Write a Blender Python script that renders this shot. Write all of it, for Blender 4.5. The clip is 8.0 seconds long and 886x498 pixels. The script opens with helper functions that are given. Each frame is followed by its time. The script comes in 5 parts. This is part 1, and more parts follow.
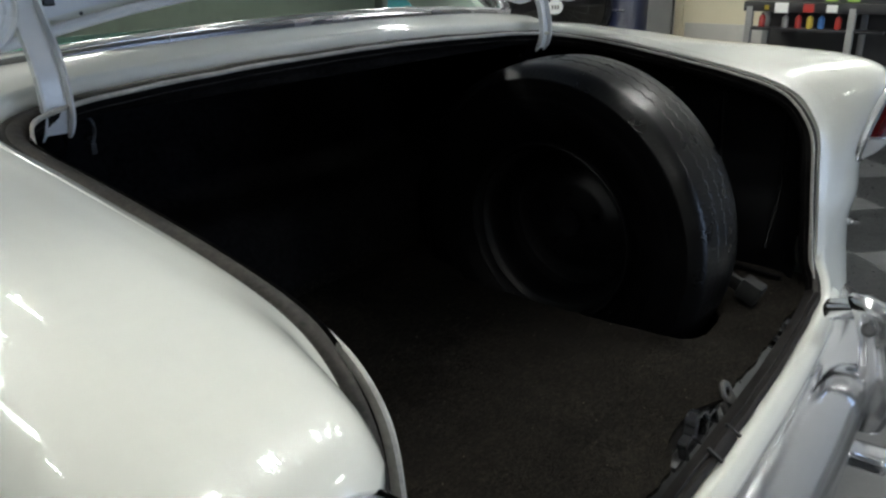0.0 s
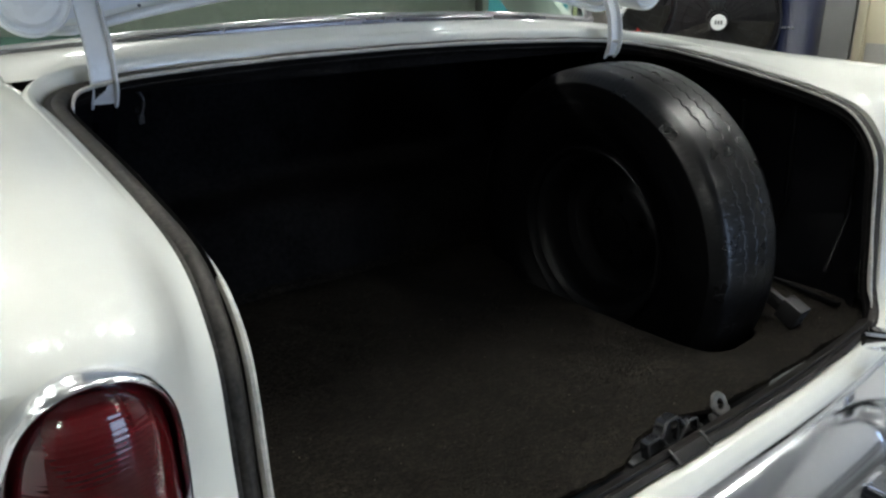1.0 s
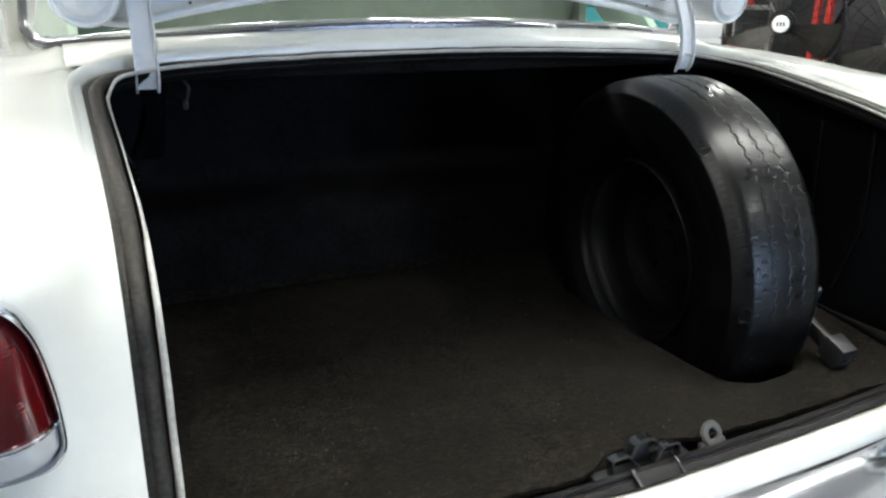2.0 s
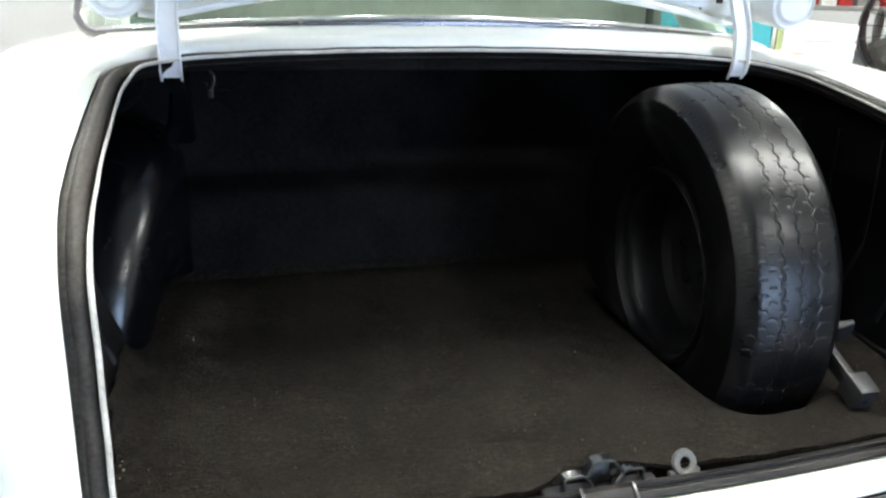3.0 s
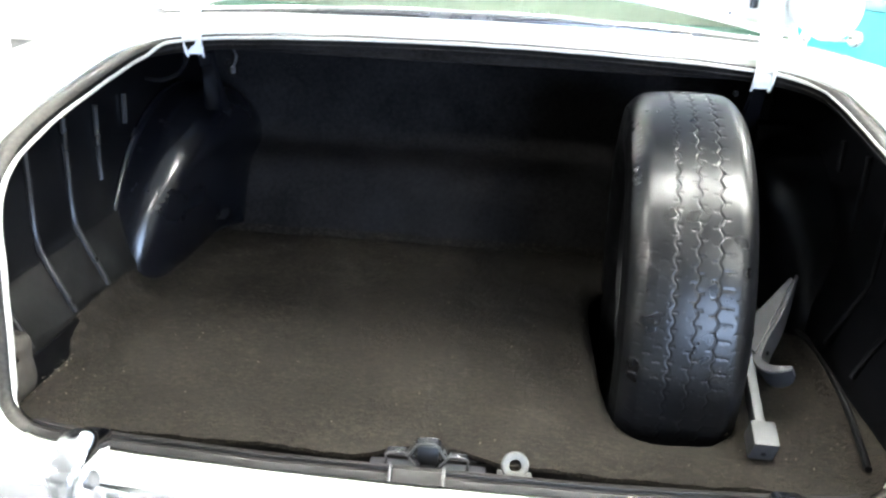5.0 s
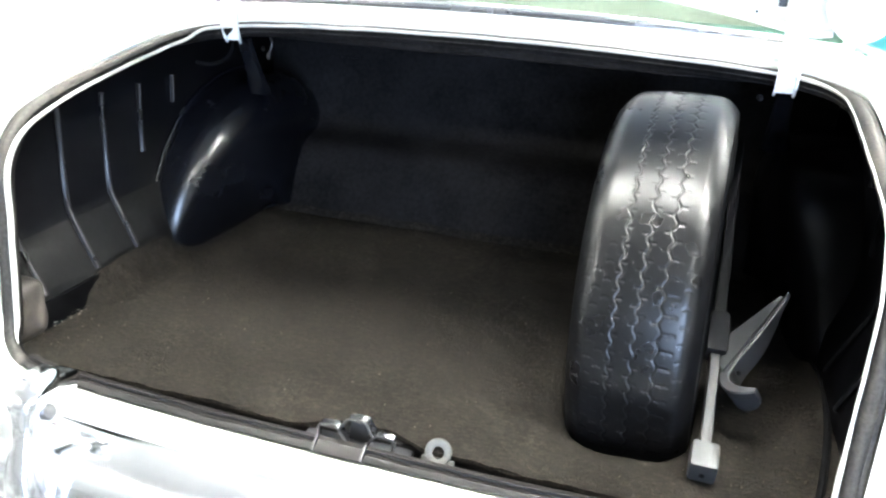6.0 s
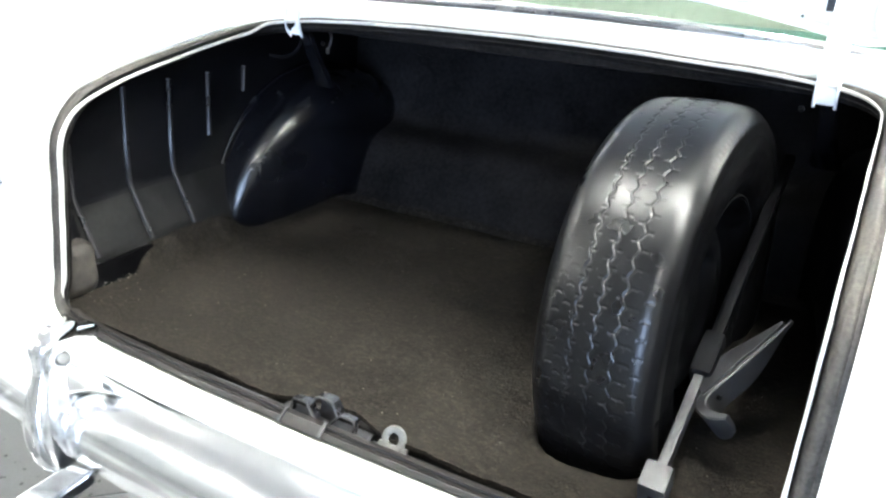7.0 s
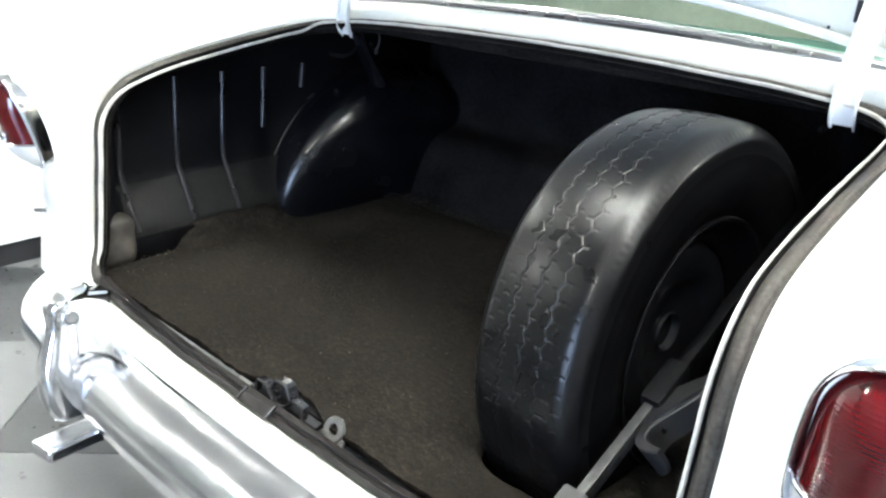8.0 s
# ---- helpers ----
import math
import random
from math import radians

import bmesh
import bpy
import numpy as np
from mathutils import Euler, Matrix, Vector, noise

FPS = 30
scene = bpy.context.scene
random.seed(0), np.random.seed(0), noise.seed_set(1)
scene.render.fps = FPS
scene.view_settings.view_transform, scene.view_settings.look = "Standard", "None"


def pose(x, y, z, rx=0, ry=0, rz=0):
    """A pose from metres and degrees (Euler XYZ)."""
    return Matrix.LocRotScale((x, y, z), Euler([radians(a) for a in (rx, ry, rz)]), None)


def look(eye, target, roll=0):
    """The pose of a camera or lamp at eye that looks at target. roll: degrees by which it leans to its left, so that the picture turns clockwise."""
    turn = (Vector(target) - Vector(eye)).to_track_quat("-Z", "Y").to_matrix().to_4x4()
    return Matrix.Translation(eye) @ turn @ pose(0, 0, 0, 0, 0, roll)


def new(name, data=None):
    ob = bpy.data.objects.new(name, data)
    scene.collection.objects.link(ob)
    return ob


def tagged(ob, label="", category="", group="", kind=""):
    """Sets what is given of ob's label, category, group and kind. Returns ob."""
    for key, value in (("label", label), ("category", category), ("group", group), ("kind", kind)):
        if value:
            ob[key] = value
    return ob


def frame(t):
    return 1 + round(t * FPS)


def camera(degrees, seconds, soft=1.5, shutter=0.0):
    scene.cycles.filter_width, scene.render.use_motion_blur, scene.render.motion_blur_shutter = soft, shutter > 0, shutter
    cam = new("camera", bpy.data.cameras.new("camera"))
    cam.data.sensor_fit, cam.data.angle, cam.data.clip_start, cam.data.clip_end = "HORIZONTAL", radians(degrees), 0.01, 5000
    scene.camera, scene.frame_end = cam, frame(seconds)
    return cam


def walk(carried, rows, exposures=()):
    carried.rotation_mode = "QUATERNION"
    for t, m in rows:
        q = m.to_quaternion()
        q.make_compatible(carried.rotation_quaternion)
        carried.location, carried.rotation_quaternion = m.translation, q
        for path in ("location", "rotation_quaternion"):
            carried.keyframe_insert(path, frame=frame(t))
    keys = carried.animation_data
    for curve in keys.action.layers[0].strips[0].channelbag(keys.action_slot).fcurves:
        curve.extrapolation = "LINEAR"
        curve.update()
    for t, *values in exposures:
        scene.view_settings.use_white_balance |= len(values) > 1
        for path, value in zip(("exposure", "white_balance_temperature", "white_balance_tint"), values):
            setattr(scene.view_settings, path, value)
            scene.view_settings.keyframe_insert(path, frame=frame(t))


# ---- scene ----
cam = camera(59.3, 8.0, soft=2.4)
PATH = [
    (0, (-1.115, -0.328, 1.327), (0.369, 0.815, 0.628), -0.7),
    (0.5, (-1.064, -0.467, 1.32), (0.282, 0.841, 0.629), -0.3),
    (1, (-0.987, -0.61, 1.312), (0.201, 0.853, 0.644), -0.0),
    (1.5, (-0.88, -0.724, 1.301), (0.128, 0.877, 0.652), 0.5),
    (3, (-0.538, -0.887, 1.323), (-0.011, 0.921, 0.651), 2.0),
    (3.5, (-0.403, -0.932, 1.341), (-0.049, 0.908, 0.643), 2.4),
    (4, (-0.268, -0.977, 1.367), (-0.054, 0.874, 0.64), 2.7),
    (4.5, (-0.107, -1.032, 1.39), (-0.056, 0.825, 0.648), 2.8),
    (6, (0.41, -0.987, 1.384), (-0.11, 0.789, 0.625), 2.9),
    (6.5, (0.551, -0.952, 1.386), (-0.159, 0.755, 0.623), 2.9),
    (7, (0.695, -0.887, 1.384), (-0.198, 0.732, 0.62), 2.8),
    (7.5, (0.838, -0.792, 1.379), (-0.224, 0.723, 0.62), 3.0),
    (8, (0.961, -0.693, 1.38), (-0.262, 0.697, 0.623), 3.1),
]
EXPOSURES = [(0.0, -0.26), (1.0, 0.15), (1.5, 0.50), (3.0, 1.55), (4.0, 2.42), (4.5, 2.80), (6.0, 3.00), (7.0, 2.70), (8.0, 1.98)]
walk(cam, [(t, look(eye, target, roll)) for t, eye, target, roll in PATH], EXPOSURES)

# ---- world and lights ----
world = bpy.data.worlds.new("garage_world")
scene.world = world
world.use_nodes = True
world.node_tree.nodes["Background"].inputs[0].default_value = (0.8, 0.9, 1.0, 1)
world.node_tree.nodes["Background"].inputs[1].default_value = 0.05

LIGHT = 140.0
DAY = 5.0


# ---- materials ----
def nodes_of(mat):
    mat.use_nodes = True
    nt = mat.node_tree
    return nt, nt.nodes["Principled BSDF"]


def surface(name, color, rough=0.5, metal=0.0, vary=0.15, scale=8.0, fine=120.0, bump=0.0, bump_scale=None,
            coat=0.0, rough_vary=0.1, spec=0.5, per_object=0.0, stretch=(1, 1, 1)):
    """A procedural surface: colour varied at two scales, roughness varied, fine relief."""
    mat = bpy.data.materials.new(name)
    nt, bsdf = nodes_of(mat)
    n, l = nt.nodes, nt.links
    coord = n.new("ShaderNodeTexCoord")
    mapping = n.new("ShaderNodeMapping")
    mapping.inputs["Scale"].default_value = stretch
    l.new(coord.outputs["Object"], mapping.inputs["Vector"])
    big, small = n.new("ShaderNodeTexNoise"), n.new("ShaderNodeTexNoise")
    big.inputs["Scale"].default_value, big.inputs["Detail"].default_value = scale, 5
    small.inputs["Scale"].default_value, small.inputs["Detail"].default_value = fine, 3
    for t in (big, small):
        l.new(mapping.outputs[0], t.inputs["Vector"])
    add = n.new("ShaderNodeMath")
    add.operation = "ADD"
    l.new(big.outputs["Fac"], add.inputs[0])
    l.new(small.outputs["Fac"], add.inputs[1])
    ramp = n.new("ShaderNodeMapRange")
    ramp.inputs["From Min"].default_value, ramp.inputs["From Max"].default_value = 0.6, 1.4
    ramp.inputs["To Min"].default_value, ramp.inputs["To Max"].default_value = 1 - vary, 1 + vary
    l.new(add.outputs[0], ramp.inputs["Value"])
    mul = n.new("ShaderNodeVectorMath")
    mul.operation = "SCALE"
    mul.inputs[0].default_value = color
    l.new(ramp.outputs[0], mul.inputs["Scale"])
    out = mul.outputs[0]
    if per_object:
        info = n.new("ShaderNodeObjectInfo")
        r2 = n.new("ShaderNodeMapRange")
        r2.inputs["To Min"].default_value, r2.inputs["To Max"].default_value = 1 - per_object, 1 + per_object
        l.new(info.outputs["Random"], r2.inputs["Value"])
        m2 = n.new("ShaderNodeVectorMath")
        m2.operation = "SCALE"
        l.new(out, m2.inputs[0])
        l.new(r2.outputs[0], m2.inputs["Scale"])
        out = m2.outputs[0]
    l.new(out, bsdf.inputs["Base Color"])
    rr = n.new("ShaderNodeMapRange")
    rr.inputs["From Min"].default_value, rr.inputs["From Max"].default_value = 0.3, 0.7
    rr.inputs["To Min"].default_value, rr.inputs["To Max"].default_value = max(0.02, rough - rough_vary), min(1, rough + rough_vary)
    l.new(big.outputs["Fac"], rr.inputs["Value"])
    l.new(rr.outputs[0], bsdf.inputs["Roughness"])
    bsdf.inputs["Metallic"].default_value = metal
    bsdf.inputs["Specular IOR Level"].default_value = spec
    bsdf.inputs["Coat Weight"].default_value = coat
    bsdf.inputs["Coat Roughness"].default_value = 0.03
    if bump:
        b = n.new("ShaderNodeBump")
        b.inputs["Strength"].default_value, b.inputs["Distance"].default_value = bump, 0.002
        src = small
        if bump_scale:
            src = n.new("ShaderNodeTexNoise")
            src.inputs["Scale"].default_value, src.inputs["Detail"].default_value = bump_scale, 4
            l.new(mapping.outputs[0], src.inputs["Vector"])
        l.new(src.outputs["Fac"], b.inputs["Height"])
        l.new(b.outputs[0], bsdf.inputs["Normal"])
    return mat


def felt(name):
    """Matted brown felt: fibre speckle, streaks along the cloth and broad mottling."""
    mat = bpy.data.materials.new(name)
    nt, bsdf = nodes_of(mat)
    n, l = nt.nodes, nt.links
    coord = n.new("ShaderNodeTexCoord")

    def tex(scale, stretch, detail):
        m, t = n.new("ShaderNodeMapping"), n.new("ShaderNodeTexNoise")
        m.inputs["Scale"].default_value = stretch
        t.inputs["Scale"].default_value, t.inputs["Detail"].default_value = scale, detail
        l.new(coord.outputs["Object"], m.inputs["Vector"])
        l.new(m.outputs[0], t.inputs["Vector"])
        return t.outputs["Fac"]

    def add(a, b, w):
        m = n.new("ShaderNodeMath")
        m.operation = "MULTIPLY_ADD"
        l.new(b, m.inputs[0])
        m.inputs[1].default_value = w
        l.new(a, m.inputs[2])
        return m.outputs[0]

    speck = tex(260, (1, 1.4, 1), 3)
    streak = tex(110, (0.7, 1.3, 1), 4)
    dark = tex(48, (1, 1.3, 1), 2)
    mottle = tex(11, (1, 1, 1), 5)
    total = add(add(add(speck, streak, 0.8), mottle, 0.30), dark, 0.12)
    ramp = n.new("ShaderNodeValToRGB")
    ramp.color_ramp.elements[0].position, ramp.color_ramp.elements[0].color = 0.40, (0.0028, 0.0024, 0.0020, 1)
    ramp.color_ramp.elements[1].position, ramp.color_ramp.elements[1].color = 0.66, (0.0315, 0.0262, 0.0210, 1)
    e = ramp.color_ramp.elements.new(0.50)
    e.color = (0.0080, 0.0068, 0.0055, 1)
    half = n.new("ShaderNodeMath")
    half.operation = "MULTIPLY"
    half.inputs[1].default_value = 0.450
    l.new(total, half.inputs[0])
    l.new(half.outputs[0], ramp.inputs[0])
    l.new(ramp.outputs[0], bsdf.inputs["Base Color"])
    bsdf.inputs["Roughness"].default_value = 0.95
    bsdf.inputs["Specular IOR Level"].default_value = 0.08
    b = n.new("ShaderNodeBump")
    b.inputs["Strength"].default_value, b.inputs["Distance"].default_value = 0.9, 0.004
    l.new(add(speck, streak, 0.8), b.inputs["Height"])
    l.new(b.outputs[0], bsdf.inputs["Normal"])
    return mat


def lamp_glass(name, color, rough=0.08, emission=0.0):
    mat = bpy.data.materials.new(name)
    nt, bsdf = nodes_of(mat)
    bsdf.inputs["Base Color"].default_value = (*color, 1)
    bsdf.inputs["Roughness"].default_value = rough
    bsdf.inputs["Coat Weight"].default_value = 0.6
    bsdf.inputs["Coat Roughness"].default_value = 0.02
    return mat


def glow(name, color, strength):
    mat = bpy.data.materials.new(name)
    nt, bsdf = nodes_of(mat)
    bsdf.inputs["Base Color"].default_value = (0.8, 0.8, 0.8, 1)
    bsdf.inputs["Emission Color"].default_value = (*color, 1)
    bsdf.inputs["Emission Strength"].default_value = strength
    return mat


def clear_glass(name, tint):
    mat = bpy.data.materials.new(name)
    mat.use_nodes = True
    nt = mat.node_tree
    n, l = nt.nodes, nt.links
    n.clear()
    out, mix = n.new("ShaderNodeOutputMaterial"), n.new("ShaderNodeMixShader")
    tr, gl, fr = n.new("ShaderNodeBsdfTransparent"), n.new("ShaderNodeBsdfGlossy"), n.new("ShaderNodeFresnel")
    tr.inputs[0].default_value = (*tint, 1)
    gl.inputs["Roughness"].default_value = 0.02
    fr.inputs[0].default_value = 1.45
    l.new(fr.outputs[0], mix.inputs[0])
    l.new(tr.outputs[0], mix.inputs[1])
    l.new(gl.outputs[0], mix.inputs[2])
    l.new(mix.outputs[0], out.inputs[0])
    return mat


PAINT = surface("ivory_paint", (0.78, 0.79, 0.73), 0.35, vary=0.02, scale=3, fine=60, coat=1.0, rough_vary=0.05)
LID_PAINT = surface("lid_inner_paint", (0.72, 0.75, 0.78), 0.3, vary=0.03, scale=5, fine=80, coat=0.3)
CHROME = surface("chrome", (0.88, 0.89, 0.92), 0.135, 1.0, vary=0.03, scale=14, fine=90, rough_vary=0.05)
DARK_CHROME = surface("dark_reflection_chrome", (0.30, 0.29, 0.31), 0.25, 1.0, vary=0.05, scale=10, fine=90)
RUBBER = surface("weathered_rubber", (0.031, 0.0275, 0.0240), 0.65, vary=0.8, scale=30, fine=160, bump=0.4, bump_scale=90, spec=0.25)
LIP_RUBBER = surface("dusty_lip_seal", (0.012, 0.0105, 0.010), 0.55, vary=0.5, scale=26, fine=120, bump=0.4, bump_scale=70, stretch=(0.35, 1, 1), spec=0.25)
BEAD = surface("flange_paint", (0.50, 0.485, 0.44), 0.4, vary=0.3, scale=22, fine=150)
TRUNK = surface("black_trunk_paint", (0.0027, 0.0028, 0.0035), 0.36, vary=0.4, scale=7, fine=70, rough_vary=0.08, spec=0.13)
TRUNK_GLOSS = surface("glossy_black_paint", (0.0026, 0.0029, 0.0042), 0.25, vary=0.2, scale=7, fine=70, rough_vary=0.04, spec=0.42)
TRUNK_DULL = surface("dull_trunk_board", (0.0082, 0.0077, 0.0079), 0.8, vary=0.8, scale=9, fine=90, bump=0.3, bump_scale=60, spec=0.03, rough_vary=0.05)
FELT = felt("trunk_felt")
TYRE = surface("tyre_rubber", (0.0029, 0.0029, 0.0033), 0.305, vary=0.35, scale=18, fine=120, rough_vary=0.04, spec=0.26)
# shade put into the colour, for the tyre sidewalls and other dark places
SHADE_BLACK = surface("shaded_black", (0.0017, 0.0017, 0.0020), 0.5, vary=0.3, scale=18, fine=120, spec=0.06)
# slight dust plus the light that groove walls and pits catch, as a pale colour
LIT_DUST = surface("lit_dusty_groove", (0.015, 0.0145, 0.014), 0.8, vary=0.3, scale=30, fine=150)
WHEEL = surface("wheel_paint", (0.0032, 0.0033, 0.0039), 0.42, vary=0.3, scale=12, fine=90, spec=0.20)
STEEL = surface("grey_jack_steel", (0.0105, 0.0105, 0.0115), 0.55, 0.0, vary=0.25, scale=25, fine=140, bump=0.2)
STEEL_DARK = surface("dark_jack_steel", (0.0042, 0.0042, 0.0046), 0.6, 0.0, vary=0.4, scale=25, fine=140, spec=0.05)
BARE = surface("galvanised_steel", (0.15, 0.15, 0.155), 0.4, 0.6, vary=0.2, scale=40, fine=200)
BLACKGLOSS = surface("black_enamelled_wire", (0.012, 0.012, 0.014), 0.22, vary=0.3, scale=60, fine=200, coat=0.6)
ZINC = surface("zinc_plate", (0.075, 0.074, 0.072), 0.5, 0.2, vary=0.25, scale=60, fine=200)
LINT = surface("lint", (0.13, 0.12, 0.10), 0.9, vary=0.6, scale=40, fine=200)
RED = lamp_glass("red_lens", (0.066, 0.0012, 0.003), 0.10)
BLUE = lamp_glass("blue_dot_lens", (0.003, 0.005, 0.022))
CLEAR = lamp_glass("clear_lens", (0.62, 0.62, 0.60), 0.3)
GLASS = clear_glass("rear_glass", (0.80, 0.90, 0.85))
TEAL = surface("teal_vinyl", (0.045, 0.31, 0.36), 0.45, vary=0.05, scale=6, fine=200, bump=0.15, bump_scale=300)
SEATCLOTH = surface("grey_green_cloth", (0.150, 0.160, 0.138), 0.85, vary=0.25, scale=5, fine=90)
RIB = surface("lit_dusty_rib_paint", (0.0085, 0.0086, 0.0098), 0.32, vary=0.5, scale=20, fine=90, spec=0.45)
SILL = surface("scuffed_lit_board", (0.0050, 0.0049, 0.0049), 0.5, vary=0.7, scale=14, fine=90, bump=0.3, bump_scale=30, spec=0.2)
DIRTY = surface("dirty_brown_pressing", (0.024, 0.0205, 0.017), 0.6, vary=0.9, scale=24, fine=70, bump=0.5, bump_scale=40)
SHELF_TEAL = surface("teal_green_board", (0.085, 0.33, 0.24), 0.5, vary=0.08, scale=10, fine=120)
TEAL_DARK = surface("teal_felt_shelf", (0.035, 0.085, 0.07), 0.75, vary=0.12, scale=10, fine=120)
GARNISH = surface("teal_garnish_paint", (0.20, 0.40, 0.43), 0.3, vary=0.04, coat=0.3)
LIME = surface("lime_piping", (0.36, 0.40, 0.17), 0.5, vary=0.08)
HEADLINER = surface("headliner_cloth", (0.42, 0.46, 0.42), 0.9, vary=0.06)
WALL = surface("white_wall_paint", (0.50, 0.51, 0.51), 0.7, vary=0.05, scale=1.2, fine=40, bump=0.1)
GREYWALL = surface("grey_wall_paint", (0.20, 0.21, 0.22), 0.7, vary=0.08, scale=1.2, fine=40)
CEIL = surface("ceiling_paint", (0.46, 0.46, 0.46), 0.8, vary=0.06, scale=1, fine=30)
TILE_LIGHT = surface("grey_vinyl_tile", (0.115, 0.118, 0.121), 0.35, vary=0.10, scale=7, fine=90, per_object=0.05)
TILE_DARK = surface("charcoal_vinyl_tile", (0.032, 0.034, 0.036), 0.35, vary=0.35, scale=30, fine=160, per_object=0.1)
BLACK = surface("black_plastic", (0.015, 0.015, 0.017), 0.45, vary=0.2)
WIRE = surface("fan_wire", (0.014, 0.014, 0.014), 0.4, 0.5, vary=0.2)
BLADE = surface("fan_blade", (0.045, 0.043, 0.038), 0.4, 0.6, vary=0.2)
NAVY = surface("navy_steel", (0.003, 0.006, 0.026), 0.5, vary=0.2, scale=4)
CREAM = surface("cream_door_paint", (0.60, 0.55, 0.40), 0.5, vary=0.05, scale=3)
GREYP = surface("grey_painted_panel", (0.22, 0.22, 0.215), 0.6, vary=0.08, scale=5)
KICK = surface("scuffed_kick_plate", (0.42, 0.41, 0.38), 0.4, 0.3, vary=0.2, scale=5)
REDP = surface("red_plastic", (0.34, 0.02, 0.015), 0.4, vary=0.1)
YELLOWP = surface("yellow_plastic", (0.40, 0.30, 0.03), 0.4, vary=0.1)
BLUEP = surface("blue_plastic", (0.03, 0.12, 0.32), 0.4, vary=0.1)
GREENP = surface("green_plastic", (0.35, 0.55, 0.10), 0.5, vary=0.2)
ORANGEW = surface("varnished_wood", (0.50, 0.24, 0.06), 0.4, vary=0.25, scale=5, fine=60, stretch=(4, 4, 0.6))
WHITEP = surface("white_card", (0.82, 0.82, 0.80), 0.6, vary=0.03)
DAYLIGHT = glow("daylight", (0.50, 0.68, 1.0), DAY)
TUBE = glow("lit_tube", (0.985, 1.0, 0.945), LIGHT)


# ---- mesh helpers ----
def from_grid(P, wrap_u=False, wrap_v=False, flip=False):
    """A bmesh skin over a grid of points P[i][j]."""
    bm = bmesh.new()
    V = [[bm.verts.new(p) for p in row] for row in P]
    nu, nv = len(P), len(P[0])
    for i in range(nu if wrap_u else nu - 1):
        for j in range(nv if wrap_v else nv - 1):
            q = [V[i][j], V[(i + 1) % nu][j], V[(i + 1) % nu][(j + 1) % nv], V[i][(j + 1) % nv]]
            bm.faces.new(q[::-1] if flip else q)
    return bm


def bm_add(bm, other):
    m = bpy.data.meshes.new("join")
    other.to_mesh(m)
    other.free()
    bm.from_mesh(m)
    bpy.data.meshes.remove(m)
    return bm


def thick(bm, t):
    """Give an open skin a thickness of t behind its face side."""
    bm.normal_update()
    bmesh.ops.solidify(bm, geom=bm.faces[:], thickness=t)
    return bm


def box(size, at=(0, 0, 0), bevel=0.004, rot=None, seg=2):
    bm = bmesh.new()
    bmesh.ops.create_cube(bm, size=1)
    bmesh.ops.scale(bm, verts=bm.verts, vec=size)
    if bevel:
        bmesh.ops.bevel(bm, geom=bm.edges[:], offset=min(bevel, min(size) * 0.45), segments=seg, affect="EDGES", profile=0.6)
    if rot:
        bmesh.ops.rotate(bm, verts=bm.verts, matrix=Euler([radians(a) for a in rot]).to_matrix())
    bmesh.ops.translate(bm, verts=bm.verts, vec=at)
    return bm


def lathe(profile, n=48, axis_at=(0, 0, 0), rot=None, closed=False):
    """Turn (r, h) pairs round z, then turn and move the piece."""
    P = [[(r * math.cos(2 * math.pi * i / n), r * math.sin(2 * math.pi * i / n), h) for r, h in profile] for i in range(n)]
    bm = from_grid(P, wrap_u=True, wrap_v=closed)
    bmesh.ops.remove_doubles(bm, verts=bm.verts, dist=1e-5)
    if rot:
        bmesh.ops.rotate(bm, verts=bm.verts, matrix=Euler([radians(a) for a in rot]).to_matrix())
    bmesh.ops.translate(bm, verts=bm.verts, vec=axis_at)
    bmesh.ops.recalc_face_normals(bm, faces=bm.faces)
    return bm


def tube(points, r, n=10, caps=True):
    pts = [Vector(p) for p in points]
    P, up = [], Vector((0.123, 0.3, 1)).normalized()
    for i, p in enumerate(pts):
        t = (pts[min(i + 1, len(pts) - 1)] - pts[max(i - 1, 0)]).normalized()
        a = t.cross(up).normalized()
        b = t.cross(a)
        P.append([p + r * (math.cos(2 * math.pi * k / n) * a + math.sin(2 * math.pi * k / n) * b) for k in range(n)])
    bm = from_grid(P, wrap_v=True)
    if caps:
        bm.verts.ensure_lookup_table()
        bm.faces.new(bm.verts[:n])
        bm.faces.new(bm.verts[-n:])
    bmesh.ops.recalc_face_normals(bm, faces=bm.faces)
    return bm


def smooth_line(points, n, closed=False):
    """n points evenly spread along a Catmull-Rom curve through points."""
    p = np.array(points, float)
    m = len(p)
    out = []
    for i in range(m if closed else m - 1):
        if closed:
            a, b, c, d = p[(i - 1) % m], p[i], p[(i + 1) % m], p[(i + 2) % m]
        else:
            a, b, c, d = p[max(i - 1, 0)], p[i], p[i + 1], p[min(i + 2, m - 1)]
        for t in np.linspace(0, 1, 24, endpoint=False):
            out.append(0.5 * (2 * b + (c - a) * t + (2 * a - 5 * b + 4 * c - d) * t * t + (3 * b - a - 3 * c + d) * t ** 3))
    out.append(p[0] if closed else p[-1])
    out = np.array(out)
    s = np.r_[0, np.cumsum(np.linalg.norm(np.diff(out[:, :3], axis=0), axis=1))]
    want = np.linspace(0, s[-1], n, endpoint=not closed)
    return np.array([np.interp(want, s, out[:, k]) for k in range(p.shape[1])]).T


